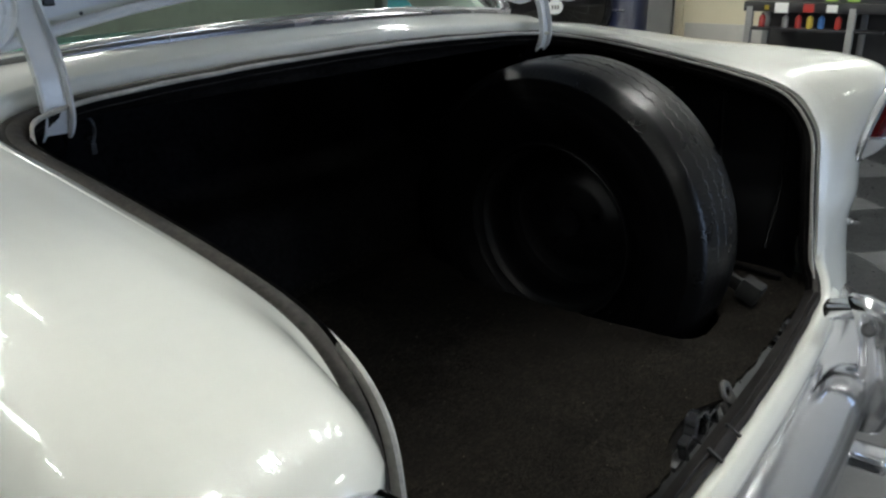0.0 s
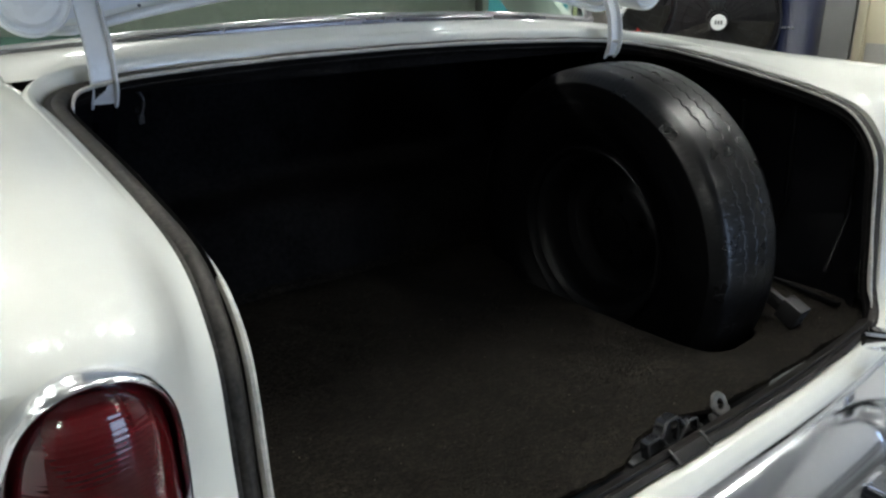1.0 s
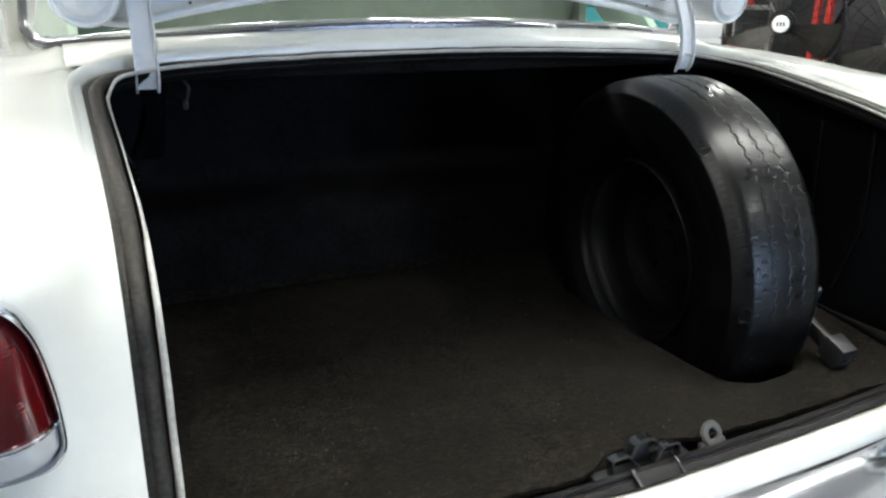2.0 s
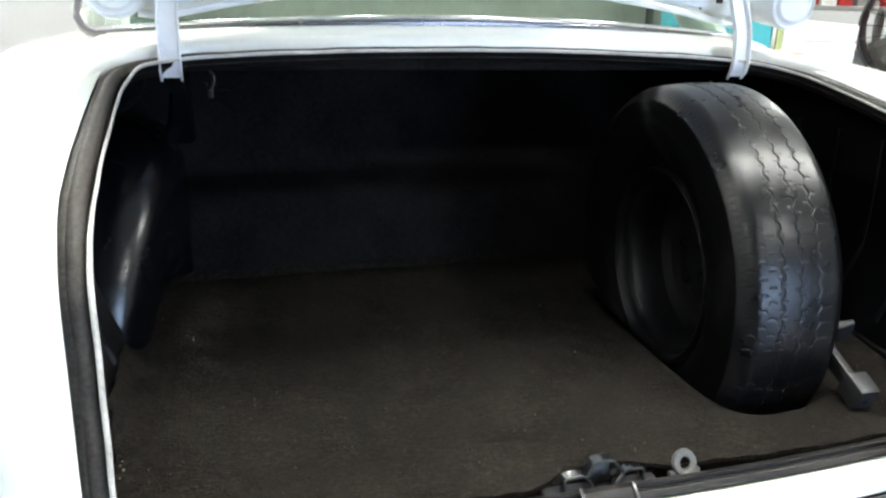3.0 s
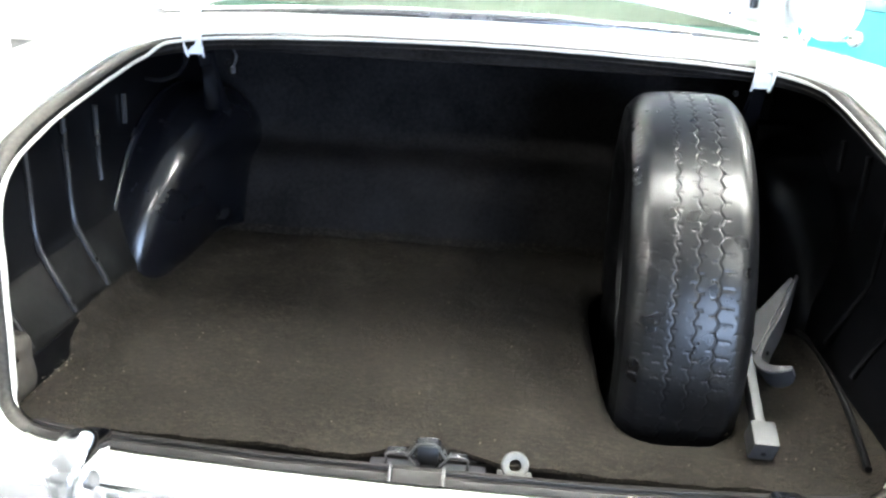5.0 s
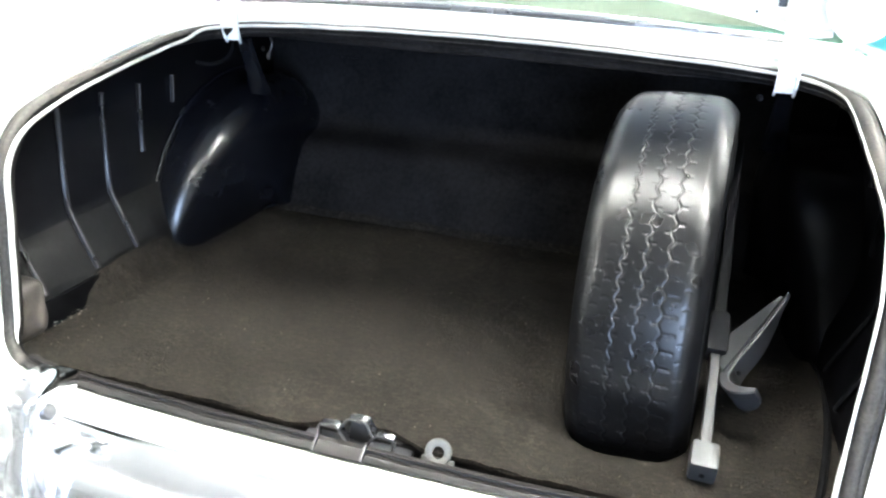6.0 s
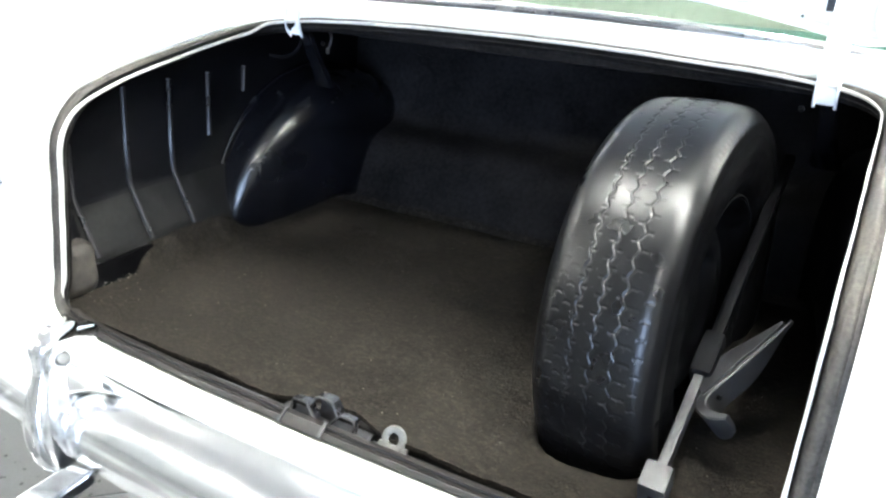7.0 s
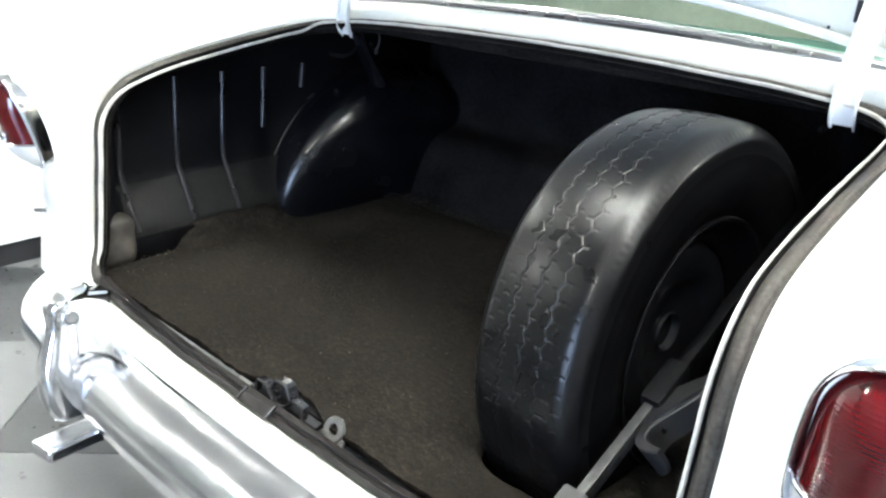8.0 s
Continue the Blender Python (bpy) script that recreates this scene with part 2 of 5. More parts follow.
def part(name, bm, mat, parent=None, label="", smooth=True, angle=40):
    me = bpy.data.meshes.new(name)
    bm.normal_update()
    bm.to_mesh(me)
    bm.free()
    if smooth:
        me.polygons.foreach_set("use_smooth", [True] * len(me.polygons))
        me.set_sharp_from_angle(angle=radians(angle))
    me.materials.append(mat)
    ob = new(name, me)
    if parent is not None:
        ob.parent = parent
        ob.matrix_parent_inverse = Matrix.Translation(parent.matrix_basis.translation).inverted() if parent.type == "EMPTY" else Matrix()
    if label:
        tagged(ob, label)
    return ob


def thing(name, at, label, category, group="", kind=""):
    ob = new(name)
    ob.empty_display_size = 0.1
    ob.location = at
    return tagged(ob, label, category, group, kind)


def structure(name, bm, mat, label, category):
    return tagged(part(name, bm, mat), label, category, kind="structure")


def smoothstep(a, b, x):
    t = min(1.0, max(0.0, (x - a) / (b - a)))
    return t * t * (3 - 2 * t)


# ---- the garage shell ----
X0, X1, Y0, Y1, H = -6.5, 5.9, -5.5, 8.0, 4.2
structure("wall_west", box((0.2, Y1 - Y0, H), (X0 - 0.1, (Y0 + Y1) / 2, H / 2), 0), WALL, "plain white painted garage wall", "wall")
structure("wall_east", box((0.2, Y1 - Y0, H), (X1 + 0.1, (Y0 + Y1) / 2, H / 2), 0), WALL, "plain white painted garage wall behind the fans and door", "wall")
structure("wall_north", box((X1 - X0 + 0.4, 0.2, H), ((X0 + X1) / 2, Y1 + 0.1, H / 2), 0), WALL, "plain white painted end wall of the garage", "wall")
for nm, size, at in (("wall_south_1", (7.5, 0.2, H), (-2.75, Y0 - 0.1, H / 2)), ("wall_south_2", (2.5, 0.2, H), (4.65, Y0 - 0.1, H / 2)), ("wall_south_3", (2.4, 0.2, H - 2.3), (2.2, Y0 - 0.1, H / 2 + 1.15))):
    structure(nm, box(size, at, 0), GREYWALL, "plain grey wall beside the open garage door", "wall")
structure("backdrop", box((10, 0.1, 6), (2.2, Y0 - 1.5, 2.9), 0), DAYLIGHT, "bright overcast daylight outside the garage door", "backdrop")
structure("ceiling", box((X1 - X0 + 0.4, Y1 - Y0 + 0.4, 0.2), ((X0 + X1) / 2, (Y0 + Y1) / 2, H + 0.1), 0), CEIL, "plain white garage ceiling overhead", "ceiling")
floor_ob = structure("floor", box((X1 - X0 + 0.4, Y1 - Y0 + 0.4, 0.2), ((X0 + X1) / 2, (Y0 + Y1) / 2, -0.104), 0), TILE_DARK, "grey and charcoal checkered vinyl tile floor", "floor")


def ceiling_light(x, y):
    t = thing("ceiling_light", (x, y, H), "short three tube fluorescent ceiling light out of view, switched on", "ceiling light", "fluorescent ceiling lights")
    part("housing", box((0.40, 0.56, 0.06), (x, y, H - 0.03)), WHITEP, t)
    for dx in (-0.12, 0.0, 0.12):
        part("tube", tube([(x + dx, y - 0.23, H - 0.085), (x + dx, y + 0.23, H - 0.085)], 0.02), TUBE, t, "glowing fluorescent tube")


for lx in (-4.6, -1.0, 0.3, 1.45, 2.5, 3.8):
    ceiling_light(lx, -0.35)
# unseen row with extra fixtures added to brighten the tops of the quarter panels
for lx in (-4.6, -3.3, -2.1, -0.9, 0.3, 1.5, 2.7, 5.0):
    ceiling_light(lx, 4.0)
for lx in (-4.6, 2.7):
    ceiling_light(lx, -4.2)

# ---- the car ----
car = thing("car", (0, 1.0, 0), "ivory white 1950s sedan with its trunk lid open and chrome bumper", "car")

# the trunk opening: x, y, z and the surface normal there
SIDE = [(0.53, 1.130), (0.385, 1.107), (0.24, 1.080), (0.14, 1.053), (0.095, 1.025), (0.063, 0.985), (0.045, 0.94), (0.035, 0.86), (0.022, 0.755), (0.012, 0.675)]


def opening_loop(n=420):
    half = []
    for x, y, z in ((0.0, 0.700, 1.172), (0.25, 0.697, 1.169), (0.45, 0.690, 1.163), (0.58, 0.680, 1.156), (0.655, 0.655, 1.148), (0.690, 0.605, 1.140)):
        half.append((x, y, z, 0.0, -0.17, 0.985))
    for i, (y, z) in enumerate(SIDE):
        a, b = SIDE[max(i - 1, 0)], SIDE[min(i + 1, len(SIDE) - 1)]
        d = Vector((0, b[0] - a[0], b[1] - a[1])).normalized()
        half.append((0.70, y, z, 0.0, d.z, -d.y))
    for x, y, z in ((0.694, 0.001, 0.643), (0.665, -0.009, 0.622), (0.60, -0.016, 0.614), (0.40, -0.026, 0.611), (0.2, -0.031, 0.609)):
        half.append((x, y, z, 0.0, -0.80, 0.60))
    half.append((0.0, -0.032, 0.609, 0.0, -0.80, 0.60))
    loop = half + [(-a, b, c, -d, e, g) for a, b, c, d, e, g in half[-2:0:-1]]
    return smooth_line(loop, n, closed=True)


LOOP = opening_loop()


def sweep_loop(section, wave=0.0, keep=None, shift=False, size=None):
    """Run a section of (outward, up) pairs round the trunk opening, or round the stretch that keep() picks."""
    n, P = len(LOOP), []
    todo = [i for i in range(n) if keep is None or keep(LOOP[i])]
    if keep and todo[0] == 0 and todo[-1] == n - 1:
        cut = next(k for k in range(1, len(todo)) if todo[k] != todo[k - 1] + 1)
        todo = todo[cut:] + todo[:cut]
    for i in todo:
        p, nrm = Vector(LOOP[i, :3]), Vector(LOOP[i, 3:]).normalized()
        t = (Vector(LOOP[(i + 1) % n, :3]) - Vector(LOOP[i - 1, :3])).normalized()
        out = t.cross(nrm).normalized()
        if out.dot(p - Vector((0, 0.33, 0.9))) < 0:
            out = -out
        nrm = nrm - nrm.dot(t) * t
        k = wave * noise.noise(p * 14)
        d = -0.018 * smoothstep(0.70, 0.615, p.z) if shift else 0.0
        m, drop = size(p) if size else (1.0, 0.0)
        P.append([p + out * (o * m + d + k * (1 if 0 < j < len(section) - 1 else 0)) + nrm * (h * m + drop + 0.6 * k) for j, (o, h) in enumerate(section)])
    bm = from_grid(P, wrap_u=keep is None, wrap_v=False)
    bmesh.ops.recalc_face_normals(bm, faces=bm.faces)
    return bm


BEAD_SECTION = [(0.000, -0.008), (-0.003, -0.007), (-0.0045, -0.001), (-0.0035, 0.002), (0.000, 0.0035), (0.0035, 0.002), (0.0045, -0.010)]
# the painted edge sinks behind the rubber along the deck sides
def bead_size(p):
    side = smoothstep(0.66, 0.695, -p.x) * smoothstep(0.05, 0.14, p.y) * smoothstep(0.66, 0.58, p.y)
    other = smoothstep(0.66, 0.695, p.x) * smoothstep(0.66, 0.60, p.y) * smoothstep(0.70, 0.80, p.z)
    return (0.6 + 0.3 * smoothstep(1.08, 0.95, p.z)) * (1 - 0.35 * other) * (0.12 + 0.88 * smoothstep(0.630, 0.675, p.z)), -0.016 * side - 0.002 * other


part("flange_bead", sweep_loop(BEAD_SECTION, 0.0014, lambda p: p[2] > 0.632, size=bead_size), BEAD, car, "white painted flange edge round the trunk opening")
part("flange_wall", sweep_loop([(0.002, -0.006), (0.003, -0.014), (0.012, -0.03), (0.04, -0.04)]), TRUNK_DULL, car, "black inner face of the trunk opening")
part("weatherstrip", sweep_loop([(0.0045, -0.018), (0.006, -0.009), (0.011, -0.002), (0.018, 0.001), (0.024, 0.000), (0.027, -0.003), (0.031, -0.002), (0.036, -0.004), (0.040, -0.012), (0.0405, -0.025)], 0.002, lambda p: p[2] > 0.6185), RUBBER, car, "worn black rubber seal round the trunk opening")
part("lip_seal", sweep_loop([(-0.006, -0.020), (-0.004, -0.002), (-0.002, 0.002), (0.000, 0.0015), (0.002, -0.003), (0.005, -0.003), (0.008, 0.004), (0.013, 0.006), (0.018, 0.005), (0.021, 0.001), (0.023, -0.02)], 0.002, lambda p: p[2] <= 0.6225), LIP_RUBBER, car, "dusty dark rubber seal along the rear lip")
part("opening_surround", sweep_loop([(0.040, -0.025), (0.0405, -0.006), (0.043, 0.006), (0.048, 0.013), (0.055, 0.0155), (0.060, 0.013), (0.066, 0.006)], shift=True), PAINT, car)

# quarter panels: an inner profile beside the opening and an outer one that carries the tail light
INNER = [(1.9, 1.12), (1.25, 1.160), (1.0, 1.178), (0.89, 1.184), (0.80, 1.171), (0.726, 1.158), (0.66, 1.156), (0.53, 1.145), (0.385, 1.122), (0.24, 1.096), (0.14, 1.070), (0.085, 1.040), (0.048, 0.993), (0.029, 0.945), (0.019, 0.86), (0.006, 0.755), (-0.004, 0.665), (-0.012, 0.60), (-0.018, 0.56)]
OUTER = [(1.9, 1.120), (1.25, 1.150), (1.0, 1.158), (0.89, 1.160), (0.80, 1.158), (0.726, 1.156), (0.66, 1.152), (0.53, 1.143), (0.385, 1.128), (0.22, 1.112), (0.11, 1.101), (0.05, 1.094), (-0.01, 1.082), (-0.045, 1.067), (-0.062, 1.051), (-0.068, 1.030), (-0.046, 0.945), (-0.030, 0.850), (-0.034, 0.79), (-0.026, 0.735), (-0.030, 0.67), (-0.040, 0.60), (-0.046, 0.565)]


def quarter_panel(sign):
    a, b = smooth_line(INNER, 180), smooth_line(OUTER, 180)
    if sign > 0:
        b = np.array([(y + 0.008 * smoothstep(0.3, 0.0, y), z + 0.022 * smoothstep(0.5, 0.0, y) * smoothstep(0.75, 0.85, z)) for y, z in b])
    cols = [(0.735, -0.012), (0.748, -0.003), (0.760, 0.0), (0.775, -0.001), (0.790, -0.001), (0.805, 0.0), (0.82, 0.0), (0.84, 0.0), (0.86, 0.0), (0.89, -0.001), (0.915, -0.004), (0.94, -0.010), (0.96, -0.020), (0.974, -0.034), (0.982, -0.055), (0.986, -0.09)]
    P = []
    for i in range(180):
        row = []
        for x, off in cols:
            w = math.sin(math.pi / 2 * min(1.0, max(0.0, (x - 0.755) / 0.095)))
            p = a[i] * (1 - w) + b[i] * w
            t = (a[min(i + 1, 179)] - a[max(i - 1, 0)]) * (1 - w) + (b[min(i + 1, 179)] - b[max(i - 1, 0)]) * w
            t = t / np.linalg.norm(t)
            row.append((sign * x, p[0] + off * t[1], p[1] - off * t[0]))
        y, z = row[-1][1], row[-1][2]
        yy, zz = max(y, 0.38), min(z, 0.72)
        yy, zz = (y, 0.72) if y > 0.38 else (0.38, zz)
        for k in (0.33, 0.66, 1.0):
            row.append((sign * (0.986 + 0.004 * k), y + (yy - y) * k, z + (zz - z) * k))
        P.append(row)
    bm = from_grid(P, flip=sign > 0)
    bmesh.ops.recalc_face_normals(bm, faces=bm.faces)
    return bm


for sign in (-1, 1):
    part("quarter_panel", quarter_panel(sign), PAINT, car)
    # lower body side and door side, forward of the quarter panel
    part("body_side", box((0.03, 3.4, 0.36), (sign * 0.968, 2.1, 0.54), 0.02), PAINT, car)
    if sign < 0:
        part("sill", box((0.03, 1.6, 0.46), (sign * 0.968, 3.0, 0.93), 0.02), PAINT, car)
    # rear door jamb post
    part("pillar", box((0.06, 0.12, 0.8), (sign * 0.86, 2.2, 1.2), 0.015), PAINT, car)


# tulip panel between the opening and the rear window
def tulip_line(x):
    """Rear window base: y and z at x."""
    a = abs(x) / 0.80
    return 0.795 + 0.10 * a ** 2.6, 1.221 - 0.042 * a ** 2.0


def tulip_panel():
    P = []
    for i in range(61):
        x = -0.750 + 1.50 * i / 60
        ax = abs(x)
        y0 = 0.700 + 0.050 - 0.020 * (ax / 0.7) ** 2.0
        z0 = 1.172 + 0.006 - 0.020 * (ax / 0.7) ** 2
        y1, z1 = tulip_line(x)
        row = []
        for k in range(9):
            s = k / 8
            row.append((x, y0 + (y1 - y0) * s, z0 + (z1 - z0) * s + 0.010 * math.sin(math.pi * s)))
        P.append(row)
    bm = from_grid(P)
    bmesh.ops.recalc_face_normals(bm, faces=bm.faces)
    return bm


part("tulip_panel", tulip_panel(), PAINT, car)


def window_moulding():
    pts = []
    for i in range(81):
        x = -0.775 + 1.49 * i / 80
        y, z = tulip_line(x)
        pts.append((x, y + 0.004, z + 0.004))
    # round up into the pillars
    for s in (1, -1):
        e = 0.715 if s > 0 else 0.775
        extra = [(s * (e + 0.035 * math.sin(a)), tulip_line(e)[0] + 0.004 + 0.05 * (1 - math.cos(a)), tulip_line(e)[1] + 0.004 + 0.045 * (1 - math.cos(a))) for a in (0.5, 1.0, 1.5)]
        extra += [(s * (e + 0.020), 1.05, 1.33), (s * (e - 0.035), 1.25, 1.47)]
        pts = pts + extra if s > 0 else extra[::-1] + pts
    return smooth_line(pts, 160)


MOULD = window_moulding()
part("window_moulding", tube(MOULD, 0.0085, 10), CHROME, car, "bright chrome reveal moulding under the rear window")
# lower half of the moulding: the lid's dark reflection is put into its colour
part("moulding_lower_edge", tube(MOULD + np.array([0, -0.017, -0.006]), 0.008, 8), DARK_CHROME, car, "lower edge of the window moulding, dark reflection painted in")


def rear_glass():
    P = []
    for i in range(41):
        x = -0.800 + 1.545 * i / 40
        y, z = tulip_line(x)
        row = []
        for k in range(9):
            s = k / 8
            row.append((x * (1 - 0.13 * s), y + 0.005 + (1.34 - y) * s, z + 0.004 + (1.50 - z) * s + 0.03 * math.sin(math.pi * s)))
        P.append(row)
    return from_grid(P)


rear_window = part("rear_window", rear_glass(), GLASS, car, "green tinted rear window glass")
rear_window.visible_shadow = False


def roof():
    P = []
    for i in range(25):
        x = -0.74 + 1.48 * i / 24
        P.append([(x, y, z - 0.10 * (abs(x) / 0.74) ** 2.5) for y, z in ((1.34, 1.50), (1.6, 1.545), (2.1, 1.57), (2.7, 1.555), (3.1, 1.49))])
    return thick(from_grid(P), 0.02)


part("roof", roof(), PAINT, car)
for sign in (-1, 1):
    P = [[(sign * 0.735, 0.95, 1.185), (sign * 0.80, 1.22, 1.165)], [(sign * 0.735, 1.05, 1.27), (sign * 0.785, 1.32, 1.26)], [(sign * 0.705, 1.18, 1.40), (sign * 0.755, 1.47, 1.38)], [(sign * 0.67, 1.32, 1.485), (sign * 0.71, 1.65, 1.45)]]
    bm = thick(from_grid(P), 0.02)
    bmesh.ops.recalc_face_normals(bm, faces=bm.faces)
    part("roof_pillar", bm, PAINT, car)

# cabin seen through the rear window
part("package_shelf", box((1.56, 0.42, 0.02), (0, 1.12, 1.172)), TEAL_DARK, car, "teal package shelf under the rear window")
P = [[(x, tulip_line(x)[0] + d, tulip_line(x)[1] + h) for d, h in ((0.012, -0.014), (0.016, -0.002), (0.030, 0.0), (0.15, -0.004), (0.165, -0.012), (0.165, -0.030))] for x in np.linspace(-0.75, 0.75, 60)]
part("shelf_edge", from_grid(P, flip=True), SHELF_TEAL, car, "teal finishing strip at the foot of the rear window")
part("rear_seat_back", box((1.50, 0.16, 0.64), (0, 1.42, 0.98), 0.05), SEATCLOTH, car, "grey green cloth rear seat back")
part("front_seat_back", box((1.46, 0.18, 0.72), (0, 2.30, 0.96), 0.06, seg=4), SEATCLOTH, car, "grey green cloth front seat back")
part("side_trim", box((0.03, 0.60, 0.76), (0.775, 1.64, 0.94), 0.01), SEATCLOTH, car, "grey green cabin side trim")
part("cabin_floor", box((1.8, 2.6, 0.04), (0, 2.3, 0.34)), BLACK, car)
part("headliner", box((1.3, 1.6, 0.02), (0, 2.2, 1.46)), HEADLINER, car)


def road_wheel(x, y):
    s = math.copysign(1, x)
    w = part("road_wheel", lathe([(0.21, -0.07), (0.26, -0.095), (0.33, -0.09), (0.35, -0.06), (0.352, 0.06), (0.33, 0.09), (0.26, 0.095), (0.21, 0.07)], 48, (x, y, 0.352), (0, 90, 0), closed=True), TYRE, car, "black road tyre")
    part("hub_cap", lathe([(0.0, 0.09), (0.08, 0.085), (0.13, 0.06), (0.20, 0.055), (0.215, 0.03)], 40, (x, y, 0.352), (0, 90 * s, 0)), CHROME, w)


for sx in (-0.80, 0.80):
    road_wheel(sx, 1.02)
    road_wheel(sx, 3.95)
part("front_body", box((1.84, 1.55, 0.62), (0, 3.98, 0.72), 0.14, seg=6), PAINT, car)
part("spare_well", lathe([(0.0, 0.0), (0.37, 0.0), (0.40, 0.03), (0.41, 0.205)], 48, (0.40, 0.50, 0.350)), TRUNK, car, "round pan under the spare wheel")

# ---- trunk lid, raised ----
def lid_edge_z(x):
    return 1.298 - 0.085 * (abs(x) / 0.68) ** 2


LID_PROFILE = smooth_line([(0.765, 0.0), (0.755, 0.12), (0.725, 0.36), (0.685, 0.57), (0.61, 0.67), (0.46, 0.715), (0.28, 0.735), (0.11, 0.735)], 48)


def lid_skin(offset=0.0, inset=0.0):
    P = []
    for i in range(61):
        u = -1 + 2 * i / 60
        row = []
        for j, (y, h) in enumerate(LID_PROFILE):
            w = 0.735 - inset
            low = max(0.0, 1 - h / 0.10)
            w -= 0.055 * low ** 2
            x = u * w
            e = lid_edge_z(x) + 0.03 * smoothstep(0.62, 0.735, abs(x)) + inset
            z = e + (h * (1.93 - e) / 0.72)
            row.append((x, y + offset, z))
        P.append(row)
    return from_grid(P)


lid = part("trunk_lid", thick(lid_skin(0.02), 0.012), PAINT, car, "raised white trunk lid")
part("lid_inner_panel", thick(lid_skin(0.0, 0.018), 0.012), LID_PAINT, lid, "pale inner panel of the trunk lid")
# rolled edge along the lower rim
rim_pts = [(x, 0.768, lid_edge_z(x) + 0.03 * smoothstep(0.62, 0.735, abs(x))) for x in np.linspace(-0.68, 0.68, 60)]
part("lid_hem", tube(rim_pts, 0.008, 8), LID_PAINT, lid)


def lid_slot(sign):
    bm = box((0.016, 0.006, 0.036), (sign * 0.575, 0.742, 1.292), 0.0078, seg=4)
    return bm


for sign in (-1, 1):
    part("lid_slot", lid_slot(sign), BLACK, lid, "dark oblong hole in the lid panel")
    part("lid_hole", lathe([(0, 0), (0.003, 0)], 12, (sign * 0.53, 0.746, 1.262), (90, 0, 0)), BLACK, lid)
    # outer corner wing of the lid's inner frame
    part("lid_corner_brace", lathe([(0.0, 0.012), (0.036, 0.010), (0.044, 0.002), (0.050, 0.002), (0.053, 0.008), (0.056, 0.006), (0.058, -0.002), (0.058, -0.10)], 40, (sign * 0.710, 0.664, 1.280), (96, 0, 0)), LID_PAINT, lid, "round pressed cup at the lid corner")


# goose-neck hinge arms: a U channel bent along its run
def hinge_arm(sign):
    """A channel: a web with two flanges whose rounded tips run past its foot."""
    line = smooth_line([(0.735, 1.42), (0.724, 1.34), (0.712, 1.295), (0.690, 1.250), (0.672, 1.210), (0.664, 1.165), (0.666, 1.135), (0.676, 1.110)], 48)
    frames = []
    for i, p in enumerate(line):
        t = line[min(i + 1, 47)] - line[max(i - 1, 0)]
        t = t / np.linalg.norm(t)
        frames.append((Vector((0.604 if sign > 0 else -0.624, p[0] + 0.014, p[1] + 0.002)), Vector((0, t[1], -t[0]))))
    bm = bmesh.new()
    w, th = 0.0190, 0.0035
    web = [[c + Vector((x, 0, 0)) + n * h for x, h in ((-w, 0), (w, 0), (w, th), (-w, th))] for c, n in frames[:47]]
    bm_add(bm, from_grid(web, wrap_v=True))
    for k in (-1, 1):
        rows = []
        for i, (c, n) in enumerate(frames):
            q = max(0.0, (i - 42) / 5)
            d0, d1 = 0.003 * q * q, 0.013 - 0.008 * q * q
            rows.append([c + Vector((k * x, 0, 0)) + n * h for x, h in ((w - th, d0), (w, d0), (w + 0.0015, d1), (w - th + 0.0015, d1 + 0.001))])
        bm_add(bm, from_grid(rows, wrap_v=True))
    bmesh.ops.recalc_face_normals(bm, faces=bm.faces)
    return bm


for sign in (-1, 1):
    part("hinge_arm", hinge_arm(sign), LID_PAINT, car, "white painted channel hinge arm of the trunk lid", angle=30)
    P = [[(sign * (cx - w), y, z), (sign * (cx - w * 0.7), y - 0.006, z - 0.004), (sign * (cx + w * 0.7), y - 0.006, z - 0.004), (sign * (cx + w), y, z)] for cx, y, z, w in ((0.612, 0.712, 1.125, 0.017), (0.613, 0.735, 1.075, 0.018), (0.617, 0.765, 1.030, 0.022), (0.624, 0.796, 0.985, 0.030), (0.626, 0.803, 0.975, 0.030))]
    hb = thick(from_grid(P), 0.004)
    bmesh.ops.recalc_face_normals(hb, faces=hb.faces)
    part("hinge_bracket", hb, TRUNK_GLOSS, car, "black hinge bracket inside the trunk")
    part("hinge_bolt", lathe([(0, 0.006), (0.004, 0.006), (0.006, 0.004), (0.006, 0)], 12, (sign * 0.565, 0.72, 1.098), (90, 0, 0)), STEEL_DARK, car)


# ---- inside the trunk ----
# the steel floor runs round the well of the spare wheel
floor_bm = bmesh.new()
for size, at in (((1.00, 1.52, 0.02), (-0.260, 0.780, 0.585)), ((0.23, 1.52, 0.02), (0.645, 0.780, 0.585)), ((0.29, 0.07, 0.02), (0.385, 0.055, 0.585)), ((0.29, 0.62, 0.02), (0.385, 1.23, 0.585))):
    bm_add(floor_bm, box(size, at, 0.002))
part("trunk_floor", floor_bm, TRUNK_DULL, car)


